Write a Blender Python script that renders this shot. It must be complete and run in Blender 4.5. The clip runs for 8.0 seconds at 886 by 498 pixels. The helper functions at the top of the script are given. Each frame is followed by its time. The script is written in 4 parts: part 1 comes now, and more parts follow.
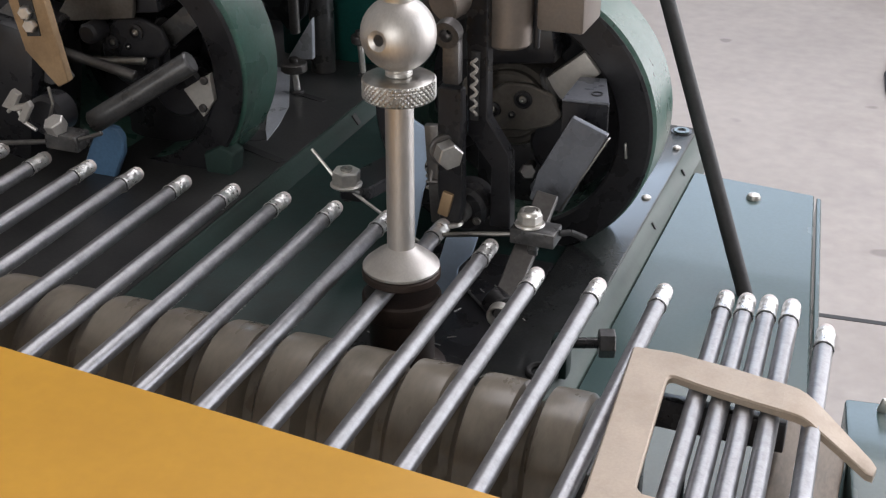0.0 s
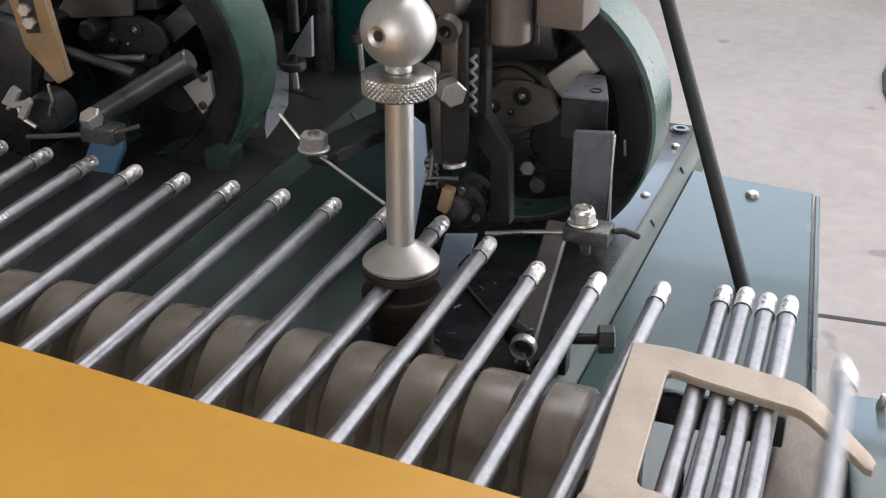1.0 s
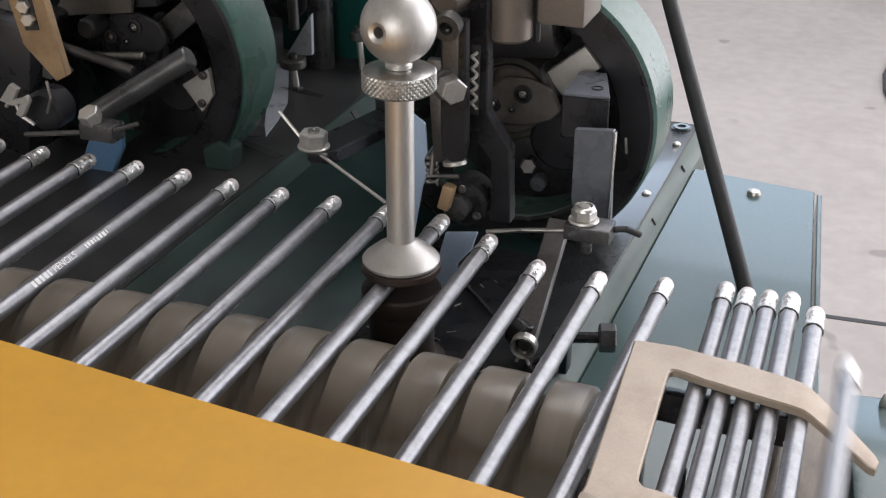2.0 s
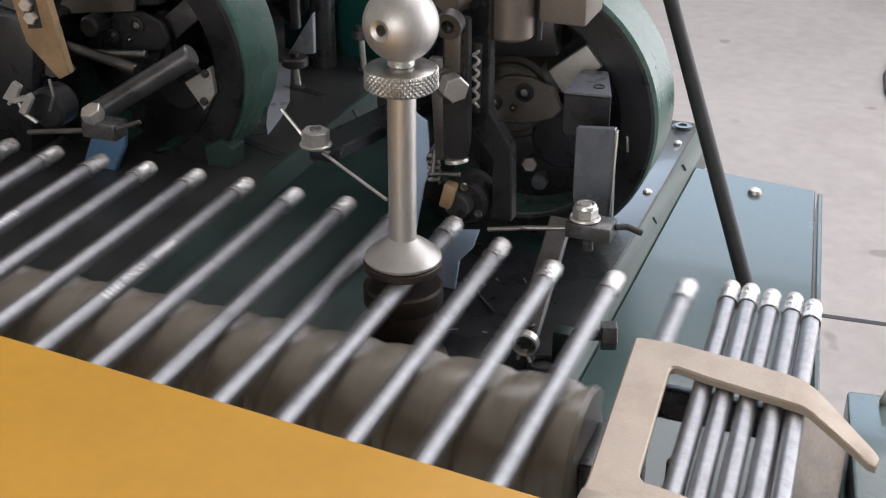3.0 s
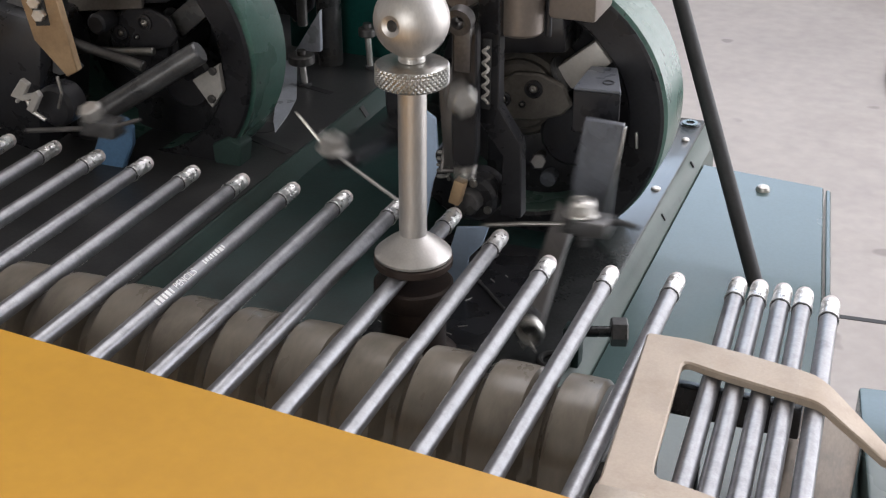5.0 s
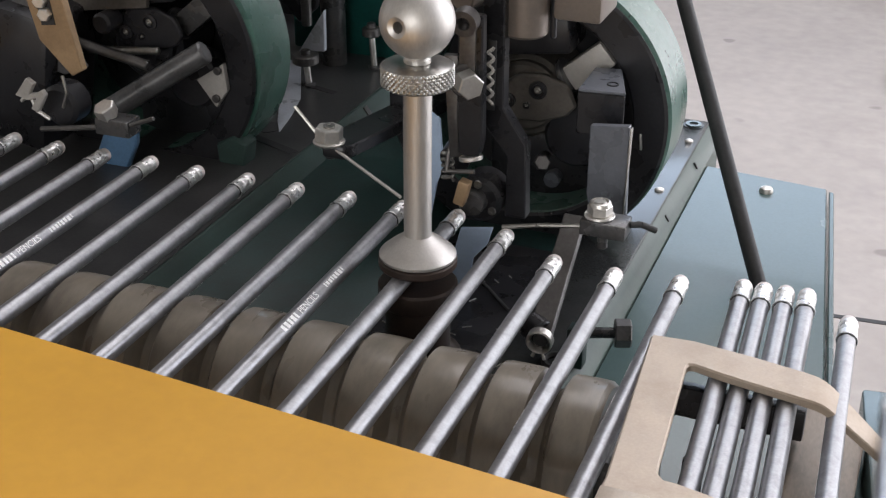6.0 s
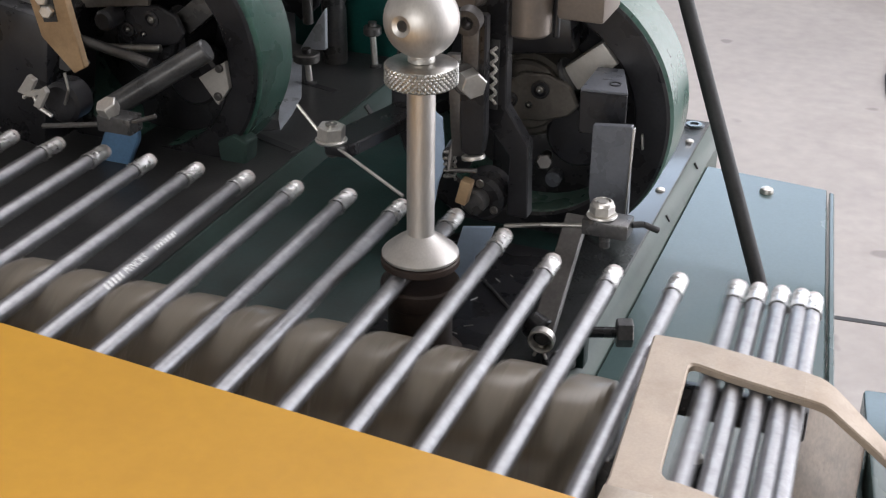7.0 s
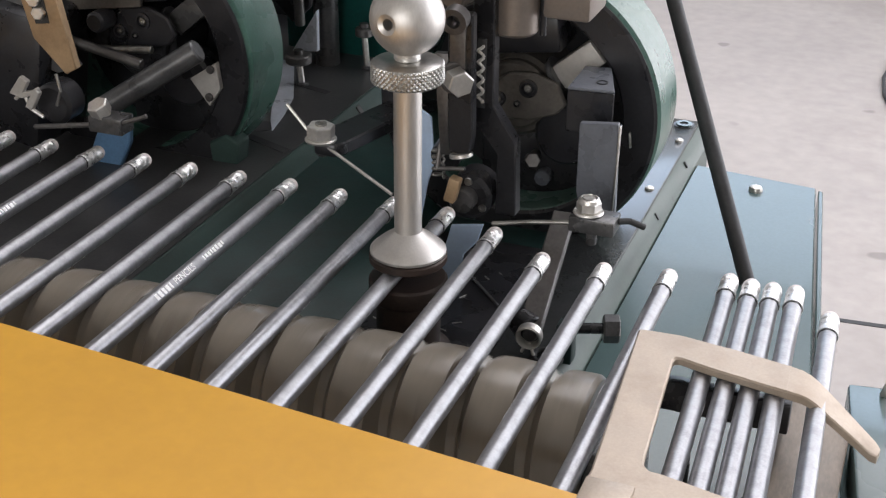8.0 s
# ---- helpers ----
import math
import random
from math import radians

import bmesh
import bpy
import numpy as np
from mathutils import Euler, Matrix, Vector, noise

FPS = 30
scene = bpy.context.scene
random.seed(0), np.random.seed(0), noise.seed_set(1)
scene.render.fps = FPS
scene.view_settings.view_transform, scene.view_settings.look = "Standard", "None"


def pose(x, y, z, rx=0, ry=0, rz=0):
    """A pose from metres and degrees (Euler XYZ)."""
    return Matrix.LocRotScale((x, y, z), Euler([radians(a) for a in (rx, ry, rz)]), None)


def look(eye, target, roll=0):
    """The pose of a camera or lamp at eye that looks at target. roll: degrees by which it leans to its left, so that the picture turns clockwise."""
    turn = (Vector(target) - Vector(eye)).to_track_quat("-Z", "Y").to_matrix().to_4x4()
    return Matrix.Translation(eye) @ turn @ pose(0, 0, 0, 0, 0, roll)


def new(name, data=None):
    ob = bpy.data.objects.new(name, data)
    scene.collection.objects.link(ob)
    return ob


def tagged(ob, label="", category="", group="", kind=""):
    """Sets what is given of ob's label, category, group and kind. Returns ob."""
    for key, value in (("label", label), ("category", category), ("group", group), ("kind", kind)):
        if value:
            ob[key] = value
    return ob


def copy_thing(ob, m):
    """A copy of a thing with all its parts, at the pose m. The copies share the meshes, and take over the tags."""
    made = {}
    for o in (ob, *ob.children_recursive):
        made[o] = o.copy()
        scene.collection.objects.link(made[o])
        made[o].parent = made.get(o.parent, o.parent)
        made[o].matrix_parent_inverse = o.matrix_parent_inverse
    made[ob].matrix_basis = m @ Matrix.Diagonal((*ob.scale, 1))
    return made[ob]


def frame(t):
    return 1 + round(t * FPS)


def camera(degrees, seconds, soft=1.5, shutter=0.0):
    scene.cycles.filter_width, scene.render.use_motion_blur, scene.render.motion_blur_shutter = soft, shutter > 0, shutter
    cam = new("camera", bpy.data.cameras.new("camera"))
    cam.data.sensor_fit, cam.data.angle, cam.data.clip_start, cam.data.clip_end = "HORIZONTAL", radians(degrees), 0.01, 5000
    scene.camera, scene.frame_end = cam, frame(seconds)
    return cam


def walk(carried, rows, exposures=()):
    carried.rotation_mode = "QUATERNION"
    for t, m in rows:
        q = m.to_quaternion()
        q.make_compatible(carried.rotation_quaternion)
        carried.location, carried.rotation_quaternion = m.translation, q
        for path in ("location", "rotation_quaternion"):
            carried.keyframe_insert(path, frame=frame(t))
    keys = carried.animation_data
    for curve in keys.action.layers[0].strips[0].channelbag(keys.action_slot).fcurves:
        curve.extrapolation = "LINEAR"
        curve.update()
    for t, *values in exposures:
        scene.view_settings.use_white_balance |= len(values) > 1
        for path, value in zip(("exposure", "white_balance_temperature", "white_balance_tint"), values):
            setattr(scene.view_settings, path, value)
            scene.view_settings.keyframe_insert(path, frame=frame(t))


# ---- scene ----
cam = camera(36.491, 8.0, soft=1.25, shutter=0.5)
walk(cam, [
    (0.0, pose(0.2073, -0.5344, 0.2823, 62.718, 0, 21.046) @ pose(0, 0, 0, 0, 0, 0.179)),
    (0.5, pose(0.2069, -0.5378, 0.2820, 62.832, 0, 21.013) @ pose(0, 0, 0, 0, 0, 0.130)),
    (1.0, pose(0.2073, -0.5362, 0.2803, 62.794, 0, 20.954) @ pose(0, 0, 0, 0, 0, 0.218)),
    (1.5, pose(0.2062, -0.5340, 0.2785, 62.797, 0, 20.951) @ pose(0, 0, 0, 0, 0, 0.247)),
    (3.0, pose(0.2063, -0.5361, 0.2778, 62.804, 0, 20.959) @ pose(0, 0, 0, 0, 0, 0.326)),
    (3.5, pose(0.2051, -0.5377, 0.2783, 62.793, 0, 21.009) @ pose(0, 0, 0, 0, 0, 0.339)),
    (4.0, pose(0.2038, -0.5371, 0.2774, 62.774, 0, 21.015) @ pose(0, 0, 0, 0, 0, 0.218)),
    (4.5, pose(0.2029, -0.5371, 0.2753, 62.836, 0, 21.002) @ pose(0, 0, 0, 0, 0, 0.206)),
    (6.0, pose(0.2012, -0.5385, 0.2771, 62.762, 0, 21.048) @ pose(0, 0, 0, 0, 0, 0.410)),
    (6.5, pose(0.1983, -0.5379, 0.2773, 62.701, 0, 20.946) @ pose(0, 0, 0, 0, 0, 0.646)),
    (7.0, pose(0.1985, -0.5401, 0.2772, 62.725, 0, 20.827) @ pose(0, 0, 0, 0, 0, 0.782)),
    (7.5, pose(0.2016, -0.5427, 0.2762, 62.923, 0, 20.740) @ pose(0, 0, 0, 0, 0, 0.691)),
    (8.0, pose(0.2058, -0.5433, 0.2761, 62.951, 0, 20.853) @ pose(0, 0, 0, 0, 0, 0.555)),
], exposures=[(0.0, 0.0), (1.0, 0.06), (3.0, 0.02), (4.5, 0.06), (6.0, 0.03), (7.0, 0.12), (7.5, 0.14), (8.0, 0.2)])

# ---- world and light: an unseen workshop hall with a roof light, a wide door and an added front fill, daylight outside ----
world = bpy.data.worlds.new("sky")
scene.world = world
world.use_nodes = True
sky = world.node_tree.nodes.new("ShaderNodeTexSky")
sky.sky_type, sky.sun_disc = "NISHITA", False
sky.sun_elevation, sky.sun_rotation = radians(50), radians(60)
world.node_tree.links.new(sky.outputs[0], world.node_tree.nodes["Background"].inputs[0])
world.node_tree.nodes["Background"].inputs[1].default_value = 0.1


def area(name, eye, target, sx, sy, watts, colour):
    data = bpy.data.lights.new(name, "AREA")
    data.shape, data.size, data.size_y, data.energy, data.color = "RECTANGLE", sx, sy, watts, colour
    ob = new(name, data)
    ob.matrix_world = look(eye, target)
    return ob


area("door_daylight", (1.6, 1.9, 0.45), (0, 1.1, 0.0), 3.2, 2.4, 74, (0.96, 0.95, 1.0))
area("roof_daylight", (0.3, 2.55, 2.7), (0.3, 2.55, 0), 2.4, 3.5, 92, (1.0, 0.95, 0.95))
# Added fill lamp behind the camera, softly brightening board, drum and ball
area("front_fill", (0.2, -4.9, 1.2), (0.0, 0.0, 0.0), 3.0, 1.8, 82, (1.0, 0.965, 0.935))
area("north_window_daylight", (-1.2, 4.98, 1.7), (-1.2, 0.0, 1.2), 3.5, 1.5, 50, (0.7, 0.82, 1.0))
scene.view_settings.exposure = 0.0

P = 0.028          # pitch of the pencils on the drum
T0, T = 0.210, 0.5615  # first advance, and the time from one to the next
HALF = 0.075       # half of the time that an advance takes


# ---- materials ----
def material(name, base, rough=0.5, metal=0.0, var=0.15, scale=60.0, fine=600.0, bump=0.1, dirt=None, dirt_amount=0.0, stretch=(1, 1, 1), spread=0.12, coat=0.0, chips=0.0):
    """Two scales of noise over a base colour, uneven gloss, fine relief and stains."""
    m = bpy.data.materials.new(name)
    m.use_nodes = True
    n, l = m.node_tree.nodes, m.node_tree.links
    b = n["Principled BSDF"]
    b.inputs["Metallic"].default_value = metal
    b.inputs["Coat Weight"].default_value = coat
    tc = n.new("ShaderNodeTexCoord")
    mp = n.new("ShaderNodeMapping")
    mp.inputs["Scale"].default_value = stretch
    l.new(tc.outputs["Object"], mp.inputs[0])
    info = n.new("ShaderNodeObjectInfo")
    off = n.new("ShaderNodeVectorMath")
    off.operation = "ADD"
    l.new(mp.outputs[0], off.inputs[0])
    l.new(info.outputs["Random"], off.inputs[1])
    n1, n2 = n.new("ShaderNodeTexNoise"), n.new("ShaderNodeTexNoise")
    for node, s, d in ((n1, scale, 5), (n2, fine, 3)):
        node.inputs["Scale"].default_value, node.inputs["Detail"].default_value = s, d
        l.new(off.outputs[0], node.inputs["Vector"])
    mix = n.new("ShaderNodeMix")
    mix.data_type = "FLOAT"
    mix.inputs[0].default_value = 0.4
    l.new(n1.outputs[0], mix.inputs[2])
    l.new(n2.outputs[0], mix.inputs[3])
    ramp = n.new("ShaderNodeValToRGB")
    ramp.color_ramp.elements[0].position, ramp.color_ramp.elements[1].position = 0.3, 0.7
    ramp.color_ramp.elements[0].color = (*[max(0, c * (1 - var)) for c in base], 1)
    ramp.color_ramp.elements[1].color = (*[min(1, c * (1 + var)) for c in base], 1)
    l.new(mix.outputs[0], ramp.inputs[0])
    colour = ramp.outputs[0]
    if dirt:
        n3 = n.new("ShaderNodeTexNoise")
        n3.inputs["Scale"].default_value, n3.inputs["Detail"].default_value, n3.inputs["Roughness"].default_value = scale * 0.6, 8, 0.7
        l.new(off.outputs[0], n3.inputs["Vector"])
        r3 = n.new("ShaderNodeValToRGB")
        r3.color_ramp.elements[0].position, r3.color_ramp.elements[1].position = 0.48, 0.72
        r3.color_ramp.elements[1].color = (dirt_amount,) * 3 + (1,)
        l.new(n3.outputs[0], r3.inputs[0])
        mc = n.new("ShaderNodeMix")
        mc.data_type = "RGBA"
        l.new(r3.outputs[0], mc.inputs[0])
        l.new(colour, mc.inputs[6])
        mc.inputs[7].default_value = (*dirt, 1)
        colour = mc.outputs[2]
    if chips:
        n4 = n.new("ShaderNodeTexNoise")
        n4.inputs["Scale"].default_value, n4.inputs["Detail"].default_value = scale * 3.2, 2
        l.new(off.outputs[0], n4.inputs["Vector"])
        r4 = n.new("ShaderNodeValToRGB")
        r4.color_ramp.elements[0].position, r4.color_ramp.elements[1].position = 0.69, 0.71
        r4.color_ramp.elements[1].color = (chips,) * 3 + (1,)
        l.new(n4.outputs[0], r4.inputs[0])
        mk = n.new("ShaderNodeMix")
        mk.data_type = "RGBA"
        l.new(r4.outputs[0], mk.inputs[0])
        l.new(colour, mk.inputs[6])
        mk.inputs[7].default_value = (0.02, 0.02, 0.02, 1)
        colour = mk.outputs[2]
    l.new(colour, b.inputs["Base Color"])
    rr = n.new("ShaderNodeMapRange")
    rr.inputs[3].default_value, rr.inputs[4].default_value = max(0.03, rough - spread), min(1, rough + spread)
    l.new(n1.outputs[0], rr.inputs[0])
    l.new(rr.outputs[0], b.inputs["Roughness"])
    bp = n.new("ShaderNodeBump")
    bp.inputs["Strength"].default_value, bp.inputs["Distance"].default_value = bump, 0.0004
    l.new(mix.outputs[0], bp.inputs["Height"])
    l.new(bp.outputs[0], b.inputs["Normal"])
    return m


GREEN = material("green_machine_paint", (0.011, 0.033, 0.03), 0.45, var=0.45, scale=40, dirt=(0.008, 0.008, 0.008), dirt_amount=0.85, bump=0.35, spread=0.2)
GREEN_WORN = material("worn_green_paint", (0.058, 0.132, 0.106), 0.28, var=0.35, scale=30, dirt=(0.19, 0.25, 0.225), dirt_amount=0.6, bump=0.25, chips=0.9)
SIDE = material("green_side_paint", (0.06, 0.09, 0.077), 0.45, var=0.15, scale=30, dirt=(0.04, 0.055, 0.048), dirt_amount=0.6, bump=0.1, chips=0.3)
DECK = material("grey_oily_deck", (0.065, 0.065, 0.066), 0.36, metal=0.2, var=0.35, scale=25, dirt=(0.025, 0.026, 0.028), dirt_amount=0.7, bump=0.15)
SHELF_PAINT = material("grey_green_paint", (0.08, 0.125, 0.124), 0.25, var=0.1, scale=9, dirt=(0.068, 0.105, 0.1), dirt_amount=0.4, bump=0.02, coat=0.25)
SIDE_DARK = material("dark_green_side_paint", (0.022, 0.048, 0.041), 0.7, var=0.3, scale=30, dirt=(0.012, 0.02, 0.018), dirt_amount=0.6, bump=0.15)
TEAL = material("teal_paint", (0.008, 0.085, 0.075), 0.45, var=0.3, scale=25, dirt=(0.006, 0.03, 0.028), dirt_amount=0.6)
DARK = material("oily_dark_steel", (0.085, 0.085, 0.087), 0.3, metal=0.4, var=0.5, spread=0.18, dirt=(0.09, 0.08, 0.072), dirt_amount=0.6, bump=0.3)
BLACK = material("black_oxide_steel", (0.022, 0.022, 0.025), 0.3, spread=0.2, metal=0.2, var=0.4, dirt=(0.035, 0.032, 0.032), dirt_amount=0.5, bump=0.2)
STEEL = material("worn_steel", (0.33, 0.32, 0.3), 0.34, metal=0.95, var=0.25, dirt=(0.07, 0.06, 0.05), dirt_amount=0.6)
GREY_STEEL = material("grey_milled_steel", (0.15, 0.143, 0.14), 0.4, metal=0.75, var=0.3, dirt=(0.045, 0.04, 0.036), dirt_amount=0.6)
ZINC = material("zinc_plate", (0.66, 0.64, 0.61), 0.38, metal=0.85, var=0.15, dirt=(0.3, 0.27, 0.23), dirt_amount=0.5)
NICKEL = material("satin_nickel", (0.6, 0.575, 0.55), 0.46, metal=0.9, var=0.14, scale=90, fine=1200, stretch=(1, 1, 0.2), bump=0.2, dirt=(0.44, 0.41, 0.38), dirt_amount=0.6)
KNURL = material("knurled_nickel", (0.5, 0.49, 0.47), 0.32, metal=1.0, var=0.15, dirt=(0.12, 0.11, 0.1), dirt_amount=0.5)
BRASS = material("dull_bronze", (0.42, 0.345, 0.275), 0.46, metal=0.4, var=0.12, scale=60, fine=900, dirt=(0.3, 0.23, 0.17), dirt_amount=0.7, bump=0.12)
TAN = material("tan_brass", (0.42, 0.29, 0.17), 0.5, metal=0.5, var=0.15, dirt=(0.15, 0.09, 0.05), dirt_amount=0.5)
DRUM = material("brown_grey_roller", (0.185, 0.16, 0.128), 0.3, var=0.2, scale=45, fine=260, stretch=(1.6, 0.7, 0.7), dirt=(0.075, 0.062, 0.048), dirt_amount=0.75, bump=0.12, coat=0.15)
YELLOW = material("ochre_board", (0.68, 0.355, 0.04), 0.42, var=0.06, scale=9, fine=160, dirt=(0.57, 0.285, 0.035), dirt_amount=0.6, bump=0.05)
SILVER = material("silver_pencil_paint", (0.31, 0.31, 0.325), 0.36, metal=0.7, var=0.2, scale=260, fine=1100, dirt=(0.17, 0.17, 0.175), dirt_amount=0.7, bump=0.3)
FERRULE = material("aluminium_ferrule", (0.84, 0.825, 0.81), 0.3, metal=0.75, var=0.3, scale=420, fine=1500, bump=1.0, dirt=(0.3, 0.28, 0.27), dirt_amount=0.5)
ERASER = material("white_eraser", (0.78, 0.72, 0.7), 0.7, var=0.06)
IMPRINT = material("white_print", (0.9, 0.9, 0.9), 0.5, var=0.04)
RUBBER = material("black_rubber", (0.03, 0.03, 0.031), 0.6, var=0.35, scale=120)
CONCRETE = material("worn_concrete", (0.37, 0.335, 0.312), 0.6, var=0.16, scale=1.6, fine=26, dirt=(0.24, 0.21, 0.192), dirt_amount=0.75, bump=0.25, chips=0.35)
PLASTER = material("hall_plaster", (0.55, 0.54, 0.52), 0.9, var=0.08, scale=2, fine=30)
BLUE = material("blue_sheet", (0.13, 0.25, 0.42), 0.35, var=0.2, scale=40, dirt=(0.05, 0.08, 0.13), dirt_amount=0.5)
# Paleness of this blue is glossy sky reflection put into the base colour
PALE_BLUE = material("sheet_with_sky_sheen", (0.46, 0.58, 0.76), 0.35, var=0.1, scale=40, dirt=(0.3, 0.4, 0.54), dirt_amount=0.4)
STRIP = material("smooth_dark_machined_face", (0.045, 0.048, 0.049), 0.2, metal=0.2, var=0.3, scale=50, dirt=(0.02, 0.022, 0.022), dirt_amount=0.5, coat=0.15, chips=0.3)
# Pale bluish steel; on the base patch its colour stands for a reflection
BRIGHT = material("pale_bright_steel", (0.55, 0.58, 0.64), 0.3, metal=0.2, var=0.2, dirt=(0.3, 0.31, 0.34), dirt_amount=0.4)
# The bluish base of PLATE carries the sky's reflection on smooth steel
PLATE = material("steel_with_sky_tint", (0.16, 0.17, 0.195), 0.3, metal=0.15, var=0.25, scale=40, dirt=(0.08, 0.085, 0.095), dirt_amount=0.5)
CAST = material("brown_grey_housing", (0.23, 0.195, 0.17), 0.42, metal=0.35, var=0.15, scale=35, dirt=(0.13, 0.105, 0.09), dirt_amount=0.5)
HUB = material("brown_grey_cast_steel", (0.13, 0.118, 0.105), 0.42, metal=0.5, var=0.35, dirt=(0.05, 0.042, 0.036), dirt_amount=0.7, bump=0.3)
PALE = material("pale_grey_bar", (0.42, 0.4, 0.375), 0.5, metal=0.2, var=0.15, dirt=(0.2, 0.18, 0.16), dirt_amount=0.5)
HOUSING = material("oily_grey_casting", (0.12, 0.118, 0.12), 0.32, spread=0.2, metal=0.2, var=0.4, scale=30, dirt=(0.04, 0.038, 0.037), dirt_amount=0.7, bump=0.3)
WOOD = material("brown_wood", (0.22, 0.175, 0.135), 0.6, var=0.3, scale=60, fine=300, stretch=(3, 1, 3), dirt=(0.1, 0.07, 0.05), dirt_amount=0.8)
BROWN = material("dark_brown_iron", (0.035, 0.024, 0.02), 0.45, metal=0.3, var=0.4, dirt=(0.09, 0.055, 0.042), dirt_amount=0.5)


# ---- mesh helpers ----
def box(bm, c, s, rot=(0, 0, 0), bevel=0.0):
    r = bmesh.ops.create_cube(bm, size=1, matrix=pose(*c, *rot) @ Matrix.Diagonal((*s, 1)))
    if bevel:
        edges = list({e for v in r["verts"] for e in v.link_edges})
        bmesh.ops.bevel(bm, geom=edges, offset=bevel, segments=2, profile=0.5, affect="EDGES")
    return bm


def span(p0, p1):
    p0, p1 = Vector(p0), Vector(p1)
    return Matrix.Translation(p0) @ (p1 - p0).to_track_quat("Z", "Y").to_matrix().to_4x4(), (p1 - p0).length


def lathe(bm, profile, m=Matrix(), seg=32):
    """Turn (radius, height) pairs round the z axis of m."""
    rings = []
    for r, z in profile:
        if r < 1e-6:
            rings.append([bm.verts.new(m @ Vector((0, 0, z)))])
        else:
            rings.append([bm.verts.new(m @ Vector((r * math.cos(a), r * math.sin(a), z))) for a in [2 * math.pi * k / seg for k in range(seg)]])
    for a, b in zip(rings, rings[1:]):
        for k in range(seg):
            j = (k + 1) % seg
            vs = [a[k % len(a)], a[j % len(a)], b[j % len(b)], b[k % len(b)]]
            vs = list(dict.fromkeys(vs))
            if len(vs) > 2:
                bm.faces.new(vs)
    return bm


def rod(bm, p0, p1, r, r1=None, seg=20, bevel=0.0006):
    m, h = span(p0, p1)
    r1 = r if r1 is None else r1
    b = min(bevel, r * 0.4, r1 * 0.4, h * 0.3)
    return lathe(bm, [(0, 0), (r - b, 0), (r, b), (r1, h - b), (r1 - b, h), (0, h)], m, seg)


def tube(bm, points, r, seg=12):
    for a, b in zip(points, points[1:]):
        rod(bm, a, b, r, seg=seg, bevel=0.0002)
    return bm


def hexa(bm, p0, p1, r, spin=0.0):
    """A hexagon head with chamfered ends."""
    m, h = span(p0, p1)
    b = min(0.0006, h * 0.25)
    return lathe(bm, [(0, 0), (r - b, 0), (r, b), (r, h - b), (r - b, h), (0, h)], m @ pose(0, 0, 0, 0, 0, spin), 6)


def prism(bm, outline, axis, a, b, bevel=0.0006):
    """An outline extruded along an axis from a to b: 'y' takes (x, z) pairs, 'z' takes (x, y), 'x' takes (y, z)."""
    def at(p, d):
        return {"y": (p[0], d, p[1]), "z": (p[0], p[1], d), "x": (d, p[0], p[1])}[axis]
    lo, hi = [bm.verts.new(at(p, a)) for p in outline], [bm.verts.new(at(p, b)) for p in outline]
    n = len(outline)
    faces = [bm.faces.new(lo), bm.faces.new(hi)] + [bm.faces.new((lo[k], lo[(k + 1) % n], hi[(k + 1) % n], hi[k])) for k in range(n)]
    bmesh.ops.recalc_face_normals(bm, faces=faces)
    if bevel:
        edges = list({e for f in faces for e in f.edges})
        bmesh.ops.bevel(bm, geom=edges, offset=bevel, segments=1, profile=0.5, affect="EDGES", clamp_overlap=True)
    return bm


def ring(bm, c, r0, r1, y0, y1, a0=0.0, a1=360.0, seg=72, bevel=0.0015):
    """A ring round the y axis through c = (x, z), or an arc of it, angles from +x towards +z."""
    full = a1 - a0 >= 360
    prof = [(r0 + bevel, y0), (r1 - bevel, y0), (r1, y0 + bevel), (r1, y1 - bevel), (r1 - bevel, y1), (r0 + bevel, y1), (r0, y1 - bevel), (r0, y0 + bevel)]
    cuts = []
    for k in range(seg if full else seg + 1):
        a = radians(a0 + (a1 - a0) * k / seg)
        cuts.append([bm.verts.new((c[0] + r * math.cos(a), y, c[1] + r * math.sin(a))) for r, y in prof])
    for k in range(seg):
        p, q = cuts[k], cuts[(k + 1) % len(cuts)]
        for j in range(8):
            bm.faces.new((p[j], p[(j + 1) % 8], q[(j + 1) % 8], q[j]))
    if not full:
        bm.faces.new(cuts[0]), bm.faces.new(cuts[-1])
    return bm


def part(name, bm, mat, parent=None, label="", at=None):
    bmesh.ops.recalc_face_normals(bm, faces=bm.faces)
    for f in bm.faces:
        f.smooth = True
    for e in bm.edges:
        e.smooth = len(e.link_faces) == 2 and e.calc_face_angle(0) < radians(35)
    data = bpy.data.meshes.new(name)
    bm.to_mesh(data)
    bm.free()
    data.materials.append(mat)
    ob = new(name, data)
    if parent:
        ob.parent = parent
    if label:
        tagged(ob, label)
    if at is not None:
        ob.matrix_basis = at
    return ob


def B():
    return bmesh.new()


def thing(name, label, category, group="", kind="", at=(0, 0, 0)):
    ob = new(name)
    ob.empty_display_size = 0.01
    ob.location = at
    return tagged(ob, label, category, group, kind)


# ---- the hall ----
FLOOR = -0.9
fl = part("floor", box(B(), (0, 0, FLOOR - 0.06), (8.2, 10.4, 0.12)), CONCRETE)
tagged(fl, "worn pale grey concrete workshop floor with joints", "floor", kind="structure")
for k, (c, s, rz) in enumerate([((0.6, 1.655, FLOOR + 0.0006), (7.0, 0.012, 0.0012), 5.0), ((-1.6, 0.2, FLOOR + 0.0006), (0.012, 7.0, 0.0012), 5.0)]):
    part("joint", box(B(), c, s, (0, 0, rz)), RUBBER, fl, "dark floor joint")
